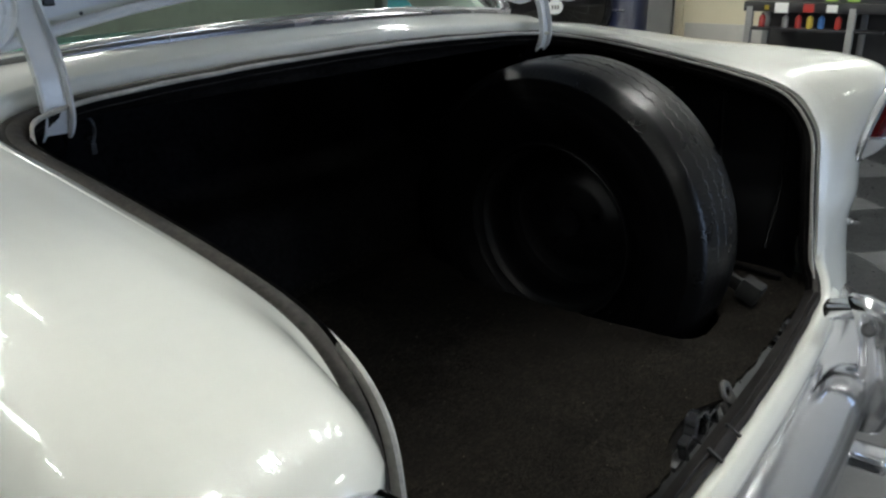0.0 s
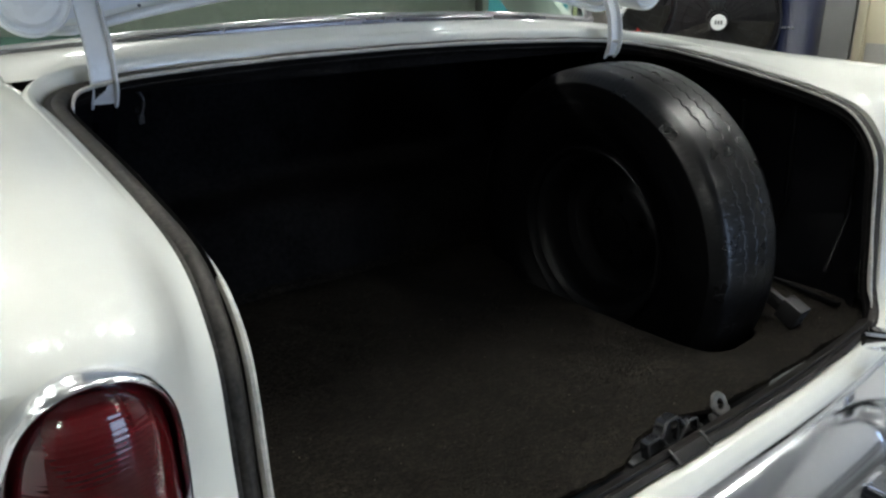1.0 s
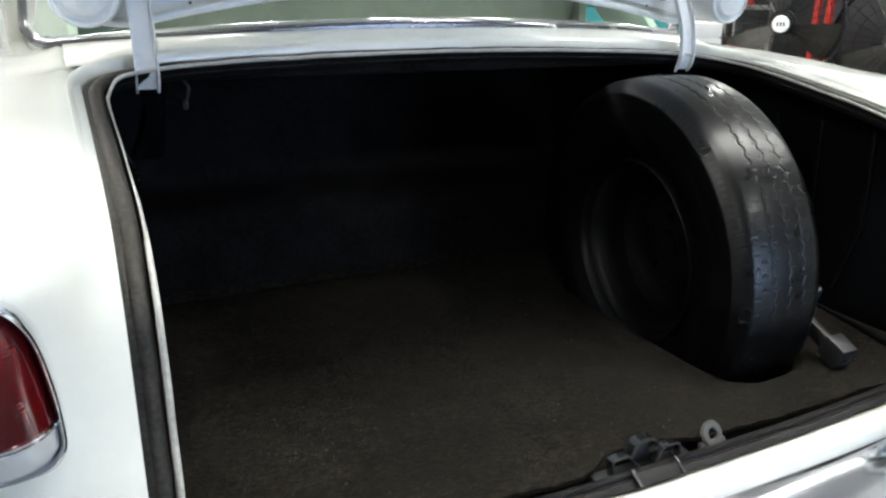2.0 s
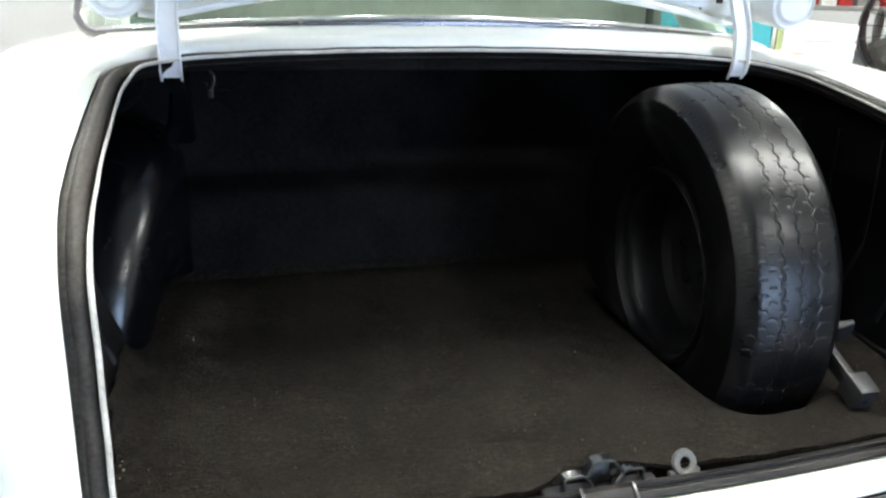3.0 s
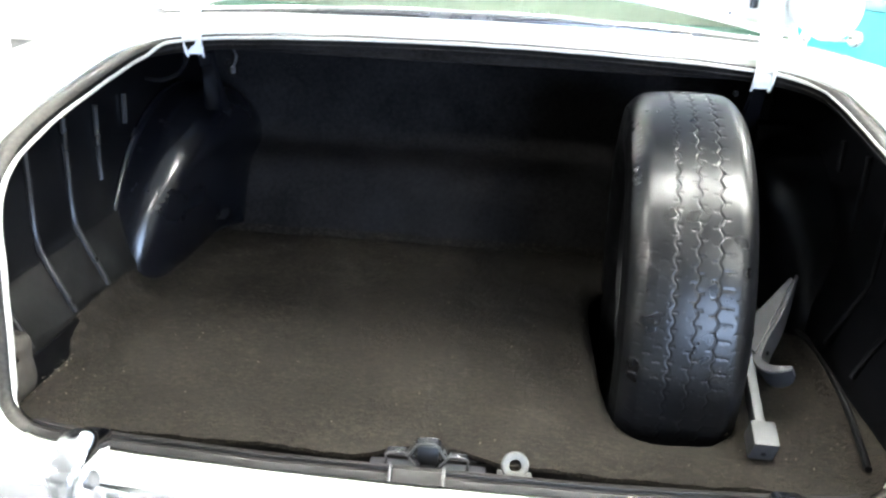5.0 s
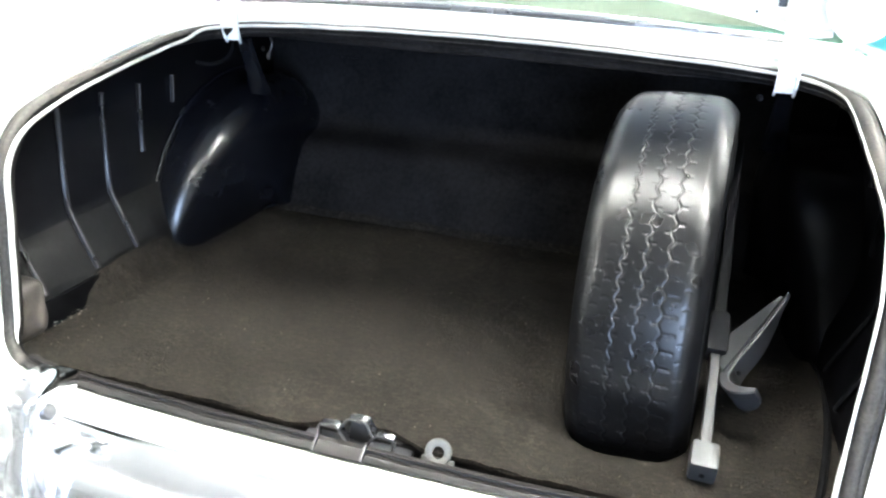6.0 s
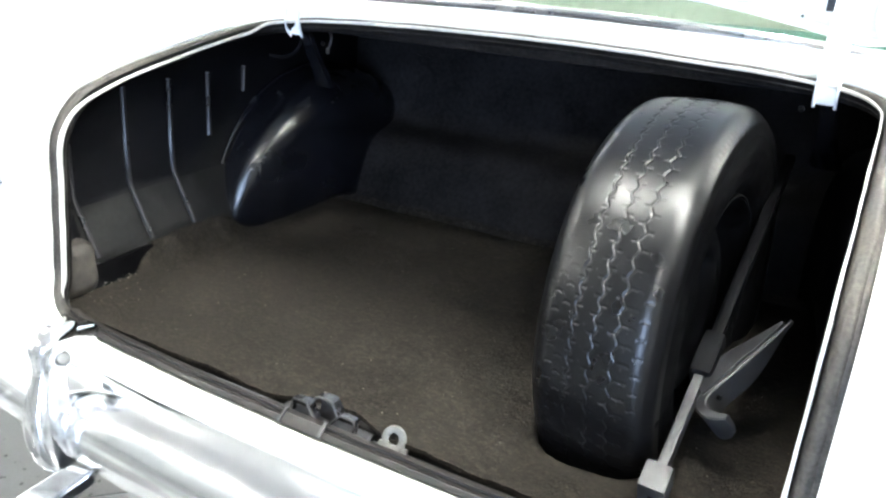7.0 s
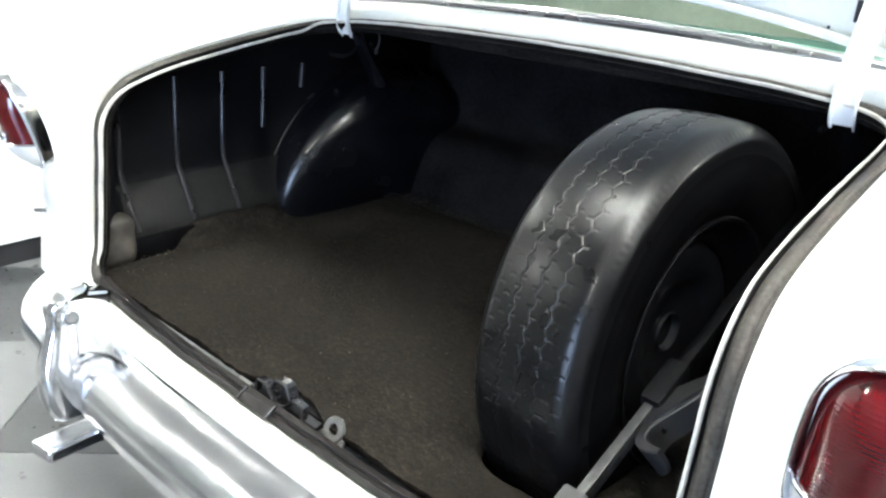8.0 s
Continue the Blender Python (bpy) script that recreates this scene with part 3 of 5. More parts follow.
def trunk_side(sign):
    """Side wall: sill slope, upright skin and the turn under the deck."""
    P = []
    for y in np.linspace(0.055, 1.5, 60):
        top = float(np.interp(y, [p[0] for p in SIDE[::-1]] + [0.7], [p[1] for p in SIDE[::-1]] + [1.15]))
        row = [(0.752, y, 0.59), (0.750, y, 0.64), (0.754, y, 0.69), (0.787, y, 0.775), (0.795, y, 0.80), (0.80, y, 0.9)]
        row += [(0.80, y, max(0.82, top - 0.10)), (0.785, y, max(0.84, top - 0.03)), (0.74, y, max(0.86, top - 0.012)), (0.704, y, max(0.87, top - 0.020))]
        if y < 0.12:
            row = [(x - 0.04 * (1 - (y - 0.055) / 0.065) ** 2 * (1 if x > 0.75 else 0), yy, z) for x, yy, z in row]
        P.append([(sign * x, yy, z) for x, yy, z in row])
    return from_grid(P)


def rib(sign, y):
    foot = 0.685 if y < 0.45 else (0.86 if y < 0.6 else 0.955)
    pts = [(sign * 0.741, y + 0.007, 0.668), (sign * 0.747, y + 0.006, 0.687), (sign * 0.7835, y, 0.780), (sign * 0.792, y, 0.81)] if foot < 0.8 else []
    pts += [(sign * 0.7955, y + 0.005, max(0.90, foot)), (sign * 0.7935, y + 0.01, 1.02)]
    if 0.8 < foot < 0.9:
        pts = [(sign * 0.7945, y + 0.003, foot)] + pts
    return tube(smooth_line(pts, 24), 0.0062, 8)


for sign in (-1, 1):
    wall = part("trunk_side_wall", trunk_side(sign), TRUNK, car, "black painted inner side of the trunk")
    for y in (0.122, 0.272, 0.404, 0.53, 0.66):
        # left ribs get a paler colour for dust and highlights, right ones stay black
        part("rib", rib(sign, y), RIB if sign < 0 else TRUNK, wall, "pressed vertical rib, dust and highlights painted in on the left")

# dusty sill sheet on the left: a slope painted paler as if lit, turning down to a dark upright foot
P = [[(-0.738, y, 0.602), (-0.739, y, 0.655), (-0.741, y, 0.668), (-0.746, y, 0.678), (-0.762, y, 0.716), (-0.781, y, 0.764), (-0.7845, y, 0.778)] for y in np.linspace(0.075, 0.60, 24)]
part("sill_board", from_grid(P), SILL, car, "dusty grey sheet along the trunk side's foot, lit tone painted in")
# black strip that paints the shade of the gap between sill and carpet
part("sill_foot", box((0.006, 0.19, 0.066), (-0.7335, 0.177, 0.626), 0.0025), SHADE_BLACK, car, "upright foot of the sill sheet, shade of the gap painted black")


def lamp_well():
    """The pressing behind the tail light: a dented rounded block."""
    bm = bmesh.new()
    bmesh.ops.create_cube(bm, size=1.0)
    bmesh.ops.subdivide_edges(bm, edges=bm.edges, cuts=13, use_grid_fill=True)
    for v in bm.verts:
        # superellipsoid shell, flatter on top
        d = v.co * 2
        r = (abs(d.x) ** 5 + abs(d.y) ** 4 + abs(d.z) ** 5) ** 0.2
        q = d / max(r, 1e-6)
        v.co = Vector((-0.772 + 0.052 * q.x, 0.073 + 0.044 * q.y + 0.008 * (q.x - 1), 0.661 + 0.064 * q.z - 0.008 * q.x * (q.z > 0)))
        v.co += 0.005 * noise.noise_vector(v.co * 22)
    return bm


part("lamp_well", lamp_well(), DIRTY, car, "dusty brown pressing in the rear corner of the trunk")


def wheel_house(sign):
    """A half dome: arched in side view, rounded towards the middle of the car."""
    P = []
    for i in range(41):
        a = math.pi * (-0.06 + 1.12 * i / 40)
        row = []
        for j in range(17):
            s = j / 16
            r = 0.395 * (1 - 0.62 * s ** 3.2) if j < 16 else 0.01
            depth = 0.185 * (1 - (1 - s) ** 2.2) * (0.58 + 0.42 * smoothstep(-0.25, 1.25, a))
            y = 0.955 - r * math.cos(a) * 1.08
            z = 0.585 + 0.02 + r * math.sin(a) * 0.98
            row.append((sign * (0.81 - depth), y, z))
        P.append(row)
    bm = from_grid(P)
    bmesh.ops.recalc_face_normals(bm, faces=bm.faces)
    return bm


for sign in (-1, 1):
    # one black paint in two copies: the right has less sheen to stay dim
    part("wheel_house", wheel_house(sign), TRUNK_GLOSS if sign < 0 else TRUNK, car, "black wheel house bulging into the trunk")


def house_flange(sign):
    """The welded flange where the wheel house meets the trunk side."""
    pts = [(sign * 0.792, 0.955 - 0.40 * 1.08 * math.cos(a), 0.605 + 0.40 * 0.98 * math.sin(a)) for a in np.linspace(-0.10, 2.2, 44)]
    return tube(pts, 0.0065, 8)


part("house_flange", house_flange(-1), TRUNK_GLOSS, car, "welded flange round the wheel house")


# the sheet behind the carpet: a slope, a step over the axle and the upright divider
BOARD = [(0.925, 0.597), (0.945, 0.632), (0.975, 0.700), (1.010, 0.758), (1.045, 0.788), (1.100, 0.803), (1.145, 0.815), (1.170, 0.850), (1.185, 0.950), (1.192, 1.050), (1.192, 1.140)]


def board_z(y):
    return float(np.interp(y, [p[0] for p in BOARD[:7]], [p[1] for p in BOARD[:7]]))


def front_wall():
    prof = smooth_line(BOARD, 50)
    P = [[(x, y + 0.008 * noise.noise(Vector((x * 3, y * 5, z * 4))) * smoothstep(0.70, 0.80, z), z) for y, z in prof] for x in np.linspace(-0.80, 0.80, 60)]
    return from_grid(P)


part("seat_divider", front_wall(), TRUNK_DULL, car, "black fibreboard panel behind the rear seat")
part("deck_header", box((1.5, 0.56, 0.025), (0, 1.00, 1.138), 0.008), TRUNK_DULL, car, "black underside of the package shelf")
for x in (-0.252, 0.247):
    bm = lathe([(0.0, 0.006), (0.012, 0.005), (0.018, 0.0)], 20, (x, 0.967, 1.1265), (180, 0, 0))
    part("header_plug", bm, ZINC, car, "small bright metal plug under the shelf")
part("panel_clip", box((0.060, 0.003, 0.003), (-0.542, 1.184, 1.020), 0.001, rot=(0, 2, 0)), STEEL_DARK, car, "thin steel clip on the divider panel")
rod = smooth_line([(-0.785, 0.764, 1.040), (-0.745, 0.772, 1.038), (-0.712, 0.781, 1.052), (-0.690, 0.783, 1.080), (-0.682, 0.780, 1.118)], 30)
part("torsion_rod_end", tube(rod, 0.005, 8), STEEL_DARK, car, "bent end of the hinge spring rod")
wire_line = smooth_line([(-0.575, 0.75, 1.125), (-0.560, 0.735, 1.13), (-0.548, 0.73, 1.11), (-0.556, 0.728, 1.085)], 20)
part("lamp_wire", tube(wire_line, 0.003, 6), BLACK, car)
part("wire_clip", box((0.010, 0.008, 0.016), (-0.556, 0.727, 1.080), 0.003), STEEL, car, "small grey wire clip")

# ---- rear lip, latch, valance ----
def valance():
    P = []
    for i in range(61):
        x = -0.76 + 1.52 * i / 60
        a = abs(x) / 0.76
        y0, z0 = -0.078 + 0.035 * a ** 3, 0.586 + 0.006 * a ** 2
        P.append([(x, y0 + 0.012, z0 + 0.008), (x, y0, z0), (x, y0 - 0.006, z0 - 0.012), (x, y0 - 0.004, z0 - 0.06), (x, y0 + 0.03, z0 - 0.20)])
    bm = from_grid(P)
    bmesh.ops.recalc_face_normals(bm, faces=bm.faces)
    return bm


part("rear_valance", valance(), PAINT, car)


def strip(path, depth, th=0.0026, lean=0.25):
    """A flat strip bent along a path of (x, z) pairs, its width running forward."""
    line = smooth_line(path, 40)
    P = []
    for i, (x, z) in enumerate(line):
        t = line[min(i + 1, 39)] - line[max(i - 1, 0)]
        t = t / np.linalg.norm(t)
        nx, nz = -t[1] * th, t[0] * th
        P.append([(x + a * nx, y0 + lean * (z - 0.59), z + a * nz) for a, y0 in ((0, 0), (0, depth), (1, depth), (1, 0))])
    bm = from_grid(P, wrap_v=True)
    bmesh.ops.recalc_face_normals(bm, faces=bm.faces)
    return bm


latch_parent = part("latch_base", box((0.19, 0.040, 0.010), (-0.012, 0.022, 0.584), 0.004), BLACK, car, "trunk latch striker on the rear lip")
# two low wings and a raised bow between them, pressed from black strip
for k in (-1, 1):
    wing = [(-0.012 + k * x, z) for x, z in ((0.066, 0.590), (0.066, 0.606), (0.0655, 0.612), (0.060, 0.6145), (0.040, 0.6155), (0.033, 0.612), (0.014, 0.592))]
    bm = strip(wing, 0.014)
    bmesh.ops.translate(bm, verts=bm.verts, vec=(0, -0.006, 0))
    w = part("wing", bm, BLACKGLOSS, latch_parent, "black pressed wing of the striker")
    part("edge", tube([(x, -0.007 + 0.25 * (z - 0.59), z + 0.001) for x, z in smooth_line(wing, 30)], 0.0019, 6), STEEL, w, "thin round edge along the strip")
bm = strip([(-0.042, 0.612), (-0.036, 0.620), (-0.030, 0.6285), (-0.022, 0.632), (-0.002, 0.632), (0.006, 0.6285), (0.012, 0.620), (0.018, 0.612)], 0.018)
bmesh.ops.translate(bm, verts=bm.verts, vec=(0, -0.006, 0))
bow = part("bow", bm, BLACKGLOSS, latch_parent, "raised black bow of the striker")
part("edge", tube([(x, -0.007 + 0.25 * (z - 0.59), z + 0.001) for x, z in smooth_line([(-0.042, 0.612), (-0.036, 0.620), (-0.030, 0.6285), (-0.022, 0.632), (-0.002, 0.632), (0.006, 0.6285), (0.012, 0.620), (0.018, 0.612)], 30)], 0.0024, 6), STEEL, bow, "thin round edge along the strip")
part("tongue", box((0.034, 0.004, 0.030), (-0.012, 0.016, 0.604), 0.002, rot=(-14, 0, 0)), BLACK, latch_parent)
# plate that joins the two ends of the lip seal below the striker
P = [[(x, -0.020, 0.600), (x, -0.030, 0.6115), (x, -0.037, 0.6135), (x, -0.045, 0.6085), (x, -0.052, 0.599)] for x in (-0.062, -0.060, -0.024, 0.012, 0.014)]
part("seal_plate", thick(from_grid(P, flip=True), 0.003), LIP_RUBBER, car, "dark plate between the ends of the lip seal")
for x in (-0.066, 0.018):
    part("seal_gap", box((0.006, 0.030, 0.006), (x, -0.042, 0.6085), 0.002, rot=(30, 0, 0)), BLACK, car)


def eye_ring():
    bm = lathe([(0.010, -0.0035), (0.010, 0.0035), (0.014, 0.005), (0.0205, 0.004), (0.0225, 0.0), (0.0205, -0.004), (0.014, -0.005)], 32, closed=True)
    bmesh.ops.rotate(bm, verts=bm.verts, matrix=Euler((radians(62), 0, radians(4))).to_matrix())
    bmesh.ops.translate(bm, verts=bm.verts, vec=(0.129, 0.006, 0.608))
    return bm_add(bm, box((0.056, 0.008, 0.034), (0.129, -0.003, 0.583), 0.003, rot=(-28, 0, 0)))


part("lock_eye", eye_ring(), ZINC, car, "grey steel lock eye on the rear lip", angle=50)


# ---- tail lights ----
def lamp_outline(n=64, grow=0.0):
    """x, z outline of the lamp: arched top, straight sides, rounded foot."""
    pts = [(0, 0.110), (0.026, 0.105), (0.046, 0.090), (0.0595, 0.062), (0.067, 0.015), (0.0715, -0.045), (0.069, -0.075), (0.050, -0.095), (0, -0.101)]
    loop = pts + [(-x, z) for x, z in pts[-2:0:-1]]
    p = smooth_line(loop, n, closed=True)
    r = np.linalg.norm(p, axis=1, keepdims=True)
    return p * (r + grow) / r


LAMP = {-1: (0.877, -0.050, 0.935), 1: (0.887, -0.036, 0.978)}


def lamp_face(z):
    """How far the lamp's face stands behind its middle: it leans back towards the top."""
    return -0.21 * z


def tail_light(sign):
    lx, ly, cz = LAMP[sign]
    cx = sign * lx

    def lamp_y(z):
        return ly + lamp_face(z)

    t = part("tail_light", lamp_rings(cx, ly, cz, [(0.0025, 0.07), (0.0025, 0.010), (0.0022, -0.007), (0.0010, -0.0115), (-0.0012, -0.013), (-0.0034, -0.0115), (-0.0046, -0.006), (-0.0054, 0.004), (-0.009, 0.014)]), CHROME, car, "chrome tail light bezel", angle=60)
    # red dome above, clear lens below, thin chrome bar between them
    out = lamp_outline(64, -0.0050)
    right = out[out[:, 0] >= 0]
    right = right[np.argsort(right[:, 1])]
    top, foot, split = right[-1, 1], right[0, 1], -0.038

    def bulge(z, u):
        e = 1 - max(0.0, (z - 0.0) / top) ** 2 if z > split else 1 - ((split - z) / (split - foot)) ** 2
        return 0.052 * math.sqrt(max(0.0, e)) * (1 - abs(u) ** 2.4) ** 0.6

    P = []
    for z in np.linspace(split, top - 0.001, 81):
        w = float(np.interp(z, right[:, 1], right[:, 0]))
        P.append([(cx + u * w, lamp_y(z) + 0.004 - bulge(z + 1e-6, u) - 0.0004 * math.cos(z * 2 * math.pi / 0.0047) * (1 - u * u), cz + z) for u in np.sin(np.linspace(-1, 1, 29) * math.pi / 2)])
    bm = from_grid(P)
    bmesh.ops.recalc_face_normals(bm, faces=bm.faces)
    part("red_lens", bm, RED, t, "ribbed deep red tail lamp lens", angle=180)
    P = []
    for z in np.linspace(foot + 0.001, split - 0.001, 21):
        w = float(np.interp(z, right[:, 1], right[:, 0]))
        P.append([(cx + u * w, lamp_y(z) + 0.004 - bulge(z, u), cz + z) for u in np.sin(np.linspace(-1, 1, 25) * math.pi / 2)])
    bm = from_grid(P)
    bmesh.ops.recalc_face_normals(bm, faces=bm.faces)
    part("backup_lens", bm, CLEAR, t, "pale clear reversing lamp lens", angle=180)
    w = float(np.interp(split, right[:, 1], right[:, 0]))
    part("divider", tube([(cx + u * w, lamp_y(split) + 0.003 - bulge(split, u), cz + split) for u in np.sin(np.linspace(-1, 1, 25) * math.pi / 2)], 0.0028, 8), CHROME, t)
    yd = lamp_y(-0.022) - 0.044
    part("dot_ring", lathe([(0.0105, 0.0), (0.0142, 0.0), (0.0142, 0.006), (0.0123, 0.009), (0.0105, 0.006)], 28, (cx, yd, cz - 0.022), (90, 0, 0), closed=True), CHROME, t)
    part("blue_dot", lathe([(0.0, 0.010), (0.0055, 0.009), (0.0103, 0.005), (0.0107, 0)], 24, (cx, yd, cz - 0.022), (90, 0, 0)), BLUE, t, "round blue glass dot")


def lamp_rings(cx, ly, cz, section):
    P = []
    for grow, y in section:
        hood = 0.006 if y < 0 else 0.0
        P.append([(cx + x, ly + lamp_face(z) + y - hood * smoothstep(-0.02, 0.10, z), cz + z) for x, z in lamp_outline(64, grow)])
    bm = from_grid(P, wrap_v=True)
    bm.verts.ensure_lookup_table()
    bm.faces.new(bm.verts[-64:])
    bmesh.ops.recalc_face_normals(bm, faces=bm.faces)
    return bm


for sign in (-1, 1):
    tail_light(sign)
    # small chrome trim spear below the lamp
    part("trim_spear", box((0.055, 0.022, 0.014), (sign * 0.900, -0.024, 0.722), 0.006, rot=(20, sign * 14, -sign * 10)), CHROME, car)


# ---- rear bumper ----
def bumper_bar():
    prof = smooth_line([(0.035, 0.560), (-0.008, 0.568), (-0.040, 0.560), (-0.085, 0.525), (-0.105, 0.475), (-0.098, 0.425), (-0.070, 0.385), (-0.030, 0.362), (-0.015, 0.345), (-0.022, 0.325), (0.0, 0.310)], 30)
    P = []
    for i in range(101):
        u = -1 + 2 * i / 100
        x = u * 1.0
        a = abs(x)
        back = -0.080 + 0.05 * (a / 0.85) ** 2.5
        if a > 0.86:
            k = (a - 0.86) / 0.14
            x = math.copysign(0.86 + 0.10 * math.sin(k * math.pi / 2), x)
            back += 0.20 * (1 - math.cos(k * math.pi / 2)) + 0.1 * k * k
        s = math.copysign(1, x)
        turn = smoothstep(0.84, 1.0, a)
        P.append([(x + s * -dy * turn, back + dy * (1 - turn), z) for dy, z in prof])
    bm = from_grid(P)
    bmesh.ops.recalc_face_normals(bm, faces=bm.faces)
    return bm


bumper = part("rear_bumper", bumper_bar(), CHROME, car, "curved chrome rear bumper")


def bumper_guard(sign):
    """Upright guard with a waist below its cap."""
    rings = [(0.400, 0.030, -0.165, 0.035), (0.412, 0.042, -0.172, 0.045), (0.46, 0.048, -0.180, 0.052), (0.52, 0.046, -0.180, 0.050), (0.57, 0.036, -0.170, 0.042), (0.605, 0.031, -0.160, 0.038), (0.628, 0.034, -0.156, 0.042), (0.655, 0.043, -0.150, 0.048), (0.672, 0.043, -0.140, 0.046), (0.684, 0.034, -0.130, 0.036), (0.690, 0.012, -0.125, 0.014)]
    r = smooth_line([(z, w * 0.72, y, d * 0.8) for z, w, y, d in rings], 44)
    P = []
    for z, w, y, d in r:
        row = []
        for k in range(28):
            a = 2 * math.pi * k / 28
            c, s = math.cos(a), math.sin(a)
            f = 0.72
            row.append((sign * 0.515 + w * math.copysign(abs(c) ** f, c), y + d * math.copysign(abs(s) ** f, s), z))
        P.append(row)
    bm = from_grid(P, wrap_v=True)
    bm.verts.ensure_lookup_table()
    bm.faces.new(bm.verts[-28:])
    bm.faces.new(bm.verts[:28])
    bmesh.ops.recalc_face_normals(bm, faces=bm.faces)
    return bm


for sign in (-1, 1):
    part("bumper_guard", bumper_guard(sign), CHROME, bumper, "upright chrome bumper guard")
    part("guard_bolt", lathe([(0, 0.010), (0.010, 0.009), (0.014, 0.004), (0.0145, 0)], 20, (sign * 0.489, -0.150, 0.630), (15, -sign * 65, 0)), BARE, bumper, "domed bolt head")
    part("guard_arm", box((0.05, 0.07, 0.036), (sign * 0.52, -0.095, 0.650), 0.014, rot=(-14, 0, 0), seg=4), CHROME, bumper)
    # flattened exhaust tip below the bumper
    bm = box((0.07, 0.14, 0.034), (sign * 0.555, -0.165, 0.312), 0.010, rot=(-6, 0, -sign * 10), seg=3)
    part("exhaust_tip", bm, CHROME, car, "flattened chrome exhaust tip")

# ---- open rear door ----
HX, HY, EX, EY = 0.955, 2.12, 1.285, 1.43
door_len = math.hypot(EX - HX, EY - HY)
door_ang = math.degrees(math.atan2(EY - HY, EX - HX))
DOOR = Matrix.Translation((HX, HY, 0)) @ Matrix.Rotation(radians(door_ang), 4, "Z")


def on_door(bm):
    """From along-the-door, towards-the-cabin (minus) coordinates into the car."""
    bmesh.ops.transform(bm, matrix=DOOR, verts=bm.verts)
    return bm


door = part("rear_door", on_door(box((door_len, 0.05, 0.96), (door_len / 2, 0.03, 0.80), 0.02)), PAINT, car, "opened rear door")
part("trim_panel", on_door(box((door_len - 0.02, 0.02, 0.80), (door_len / 2 - 0.005, -0.005, 0.83), 0.008)), TEAL, door, "teal vinyl door trim")
gl = smooth_line([(0.00, -0.004, 1.272), (0.35, -0.004, 1.270), (0.60, -0.004, 1.266), (0.70, -0.004, 1.272), (door_len - 0.01, -0.004, 1.285)], 30)
P = [[(x, y + 0.030 * math.cos(q), z + 0.040 * math.sin(q)) for q in np.linspace(0, 2 * math.pi, 17)[:-1]] for x, y, z in gl]
bm = from_grid(P, wrap_v=True)
bmesh.ops.recalc_face_normals(bm, faces=bm.faces)
part("garnish_moulding", on_door(bm), GARNISH, door, "grey teal painted window garnish")
part("garnish_bead", on_door(tube(gl + np.array([0, -0.024, 0.034]), 0.006, 8)), CHROME, door)
part("door_frame", on_door(tube([(0.02, 0.02, 1.27), (0.10, 0.02, 1.50), (0.60, 0.02, 1.50), (0.735, 0.02, 1.27)], 0.014, 8)), CHROME, door)
part("edge_seal", on_door(box((0.008, 0.03, 0.94), (door_len + 0.013, 0.0, 0.80), 0.003)), LIME, door, "lime coloured door edge piping")
part("door_edge", on_door(box((0.010, 0.04, 0.94), (door_len + 0.004, 0.015, 0.80), 0.003)), BLACK, door)
KX, KZ = 0.59, 1.145
crank = part("window_crank", on_door(tube([(KX - 0.155, -0.02, KZ - 0.02), (KX - 0.115, -0.050, KZ - 0.018), (KX - 0.015, -0.075, KZ - 0.004)], 0.008, 10)), CHROME, door, "chrome window crank")
bm = bmesh.new()
bmesh.ops.create_uvsphere(bm, u_segments=20, v_segments=14, radius=0.028)
bmesh.ops.translate(bm, verts=bm.verts, vec=(KX, -0.085, KZ))
part("crank_knob", on_door(bm), CHROME, crank)

# ---- carpet ----
carpet = thing("trunk_carpet", (0, 0.5, 0.597), "dark brown felt carpet covering the trunk floor", "carpet")


def well_cut(x, y):
    """How far inside the cut-out for the spare wheel a place lies."""
    dx, dy = abs(x - 0.407) / 0.114, abs(y - 0.437) / 0.308
    return 1 - (dx ** 4 + dy ** 4) ** 0.25


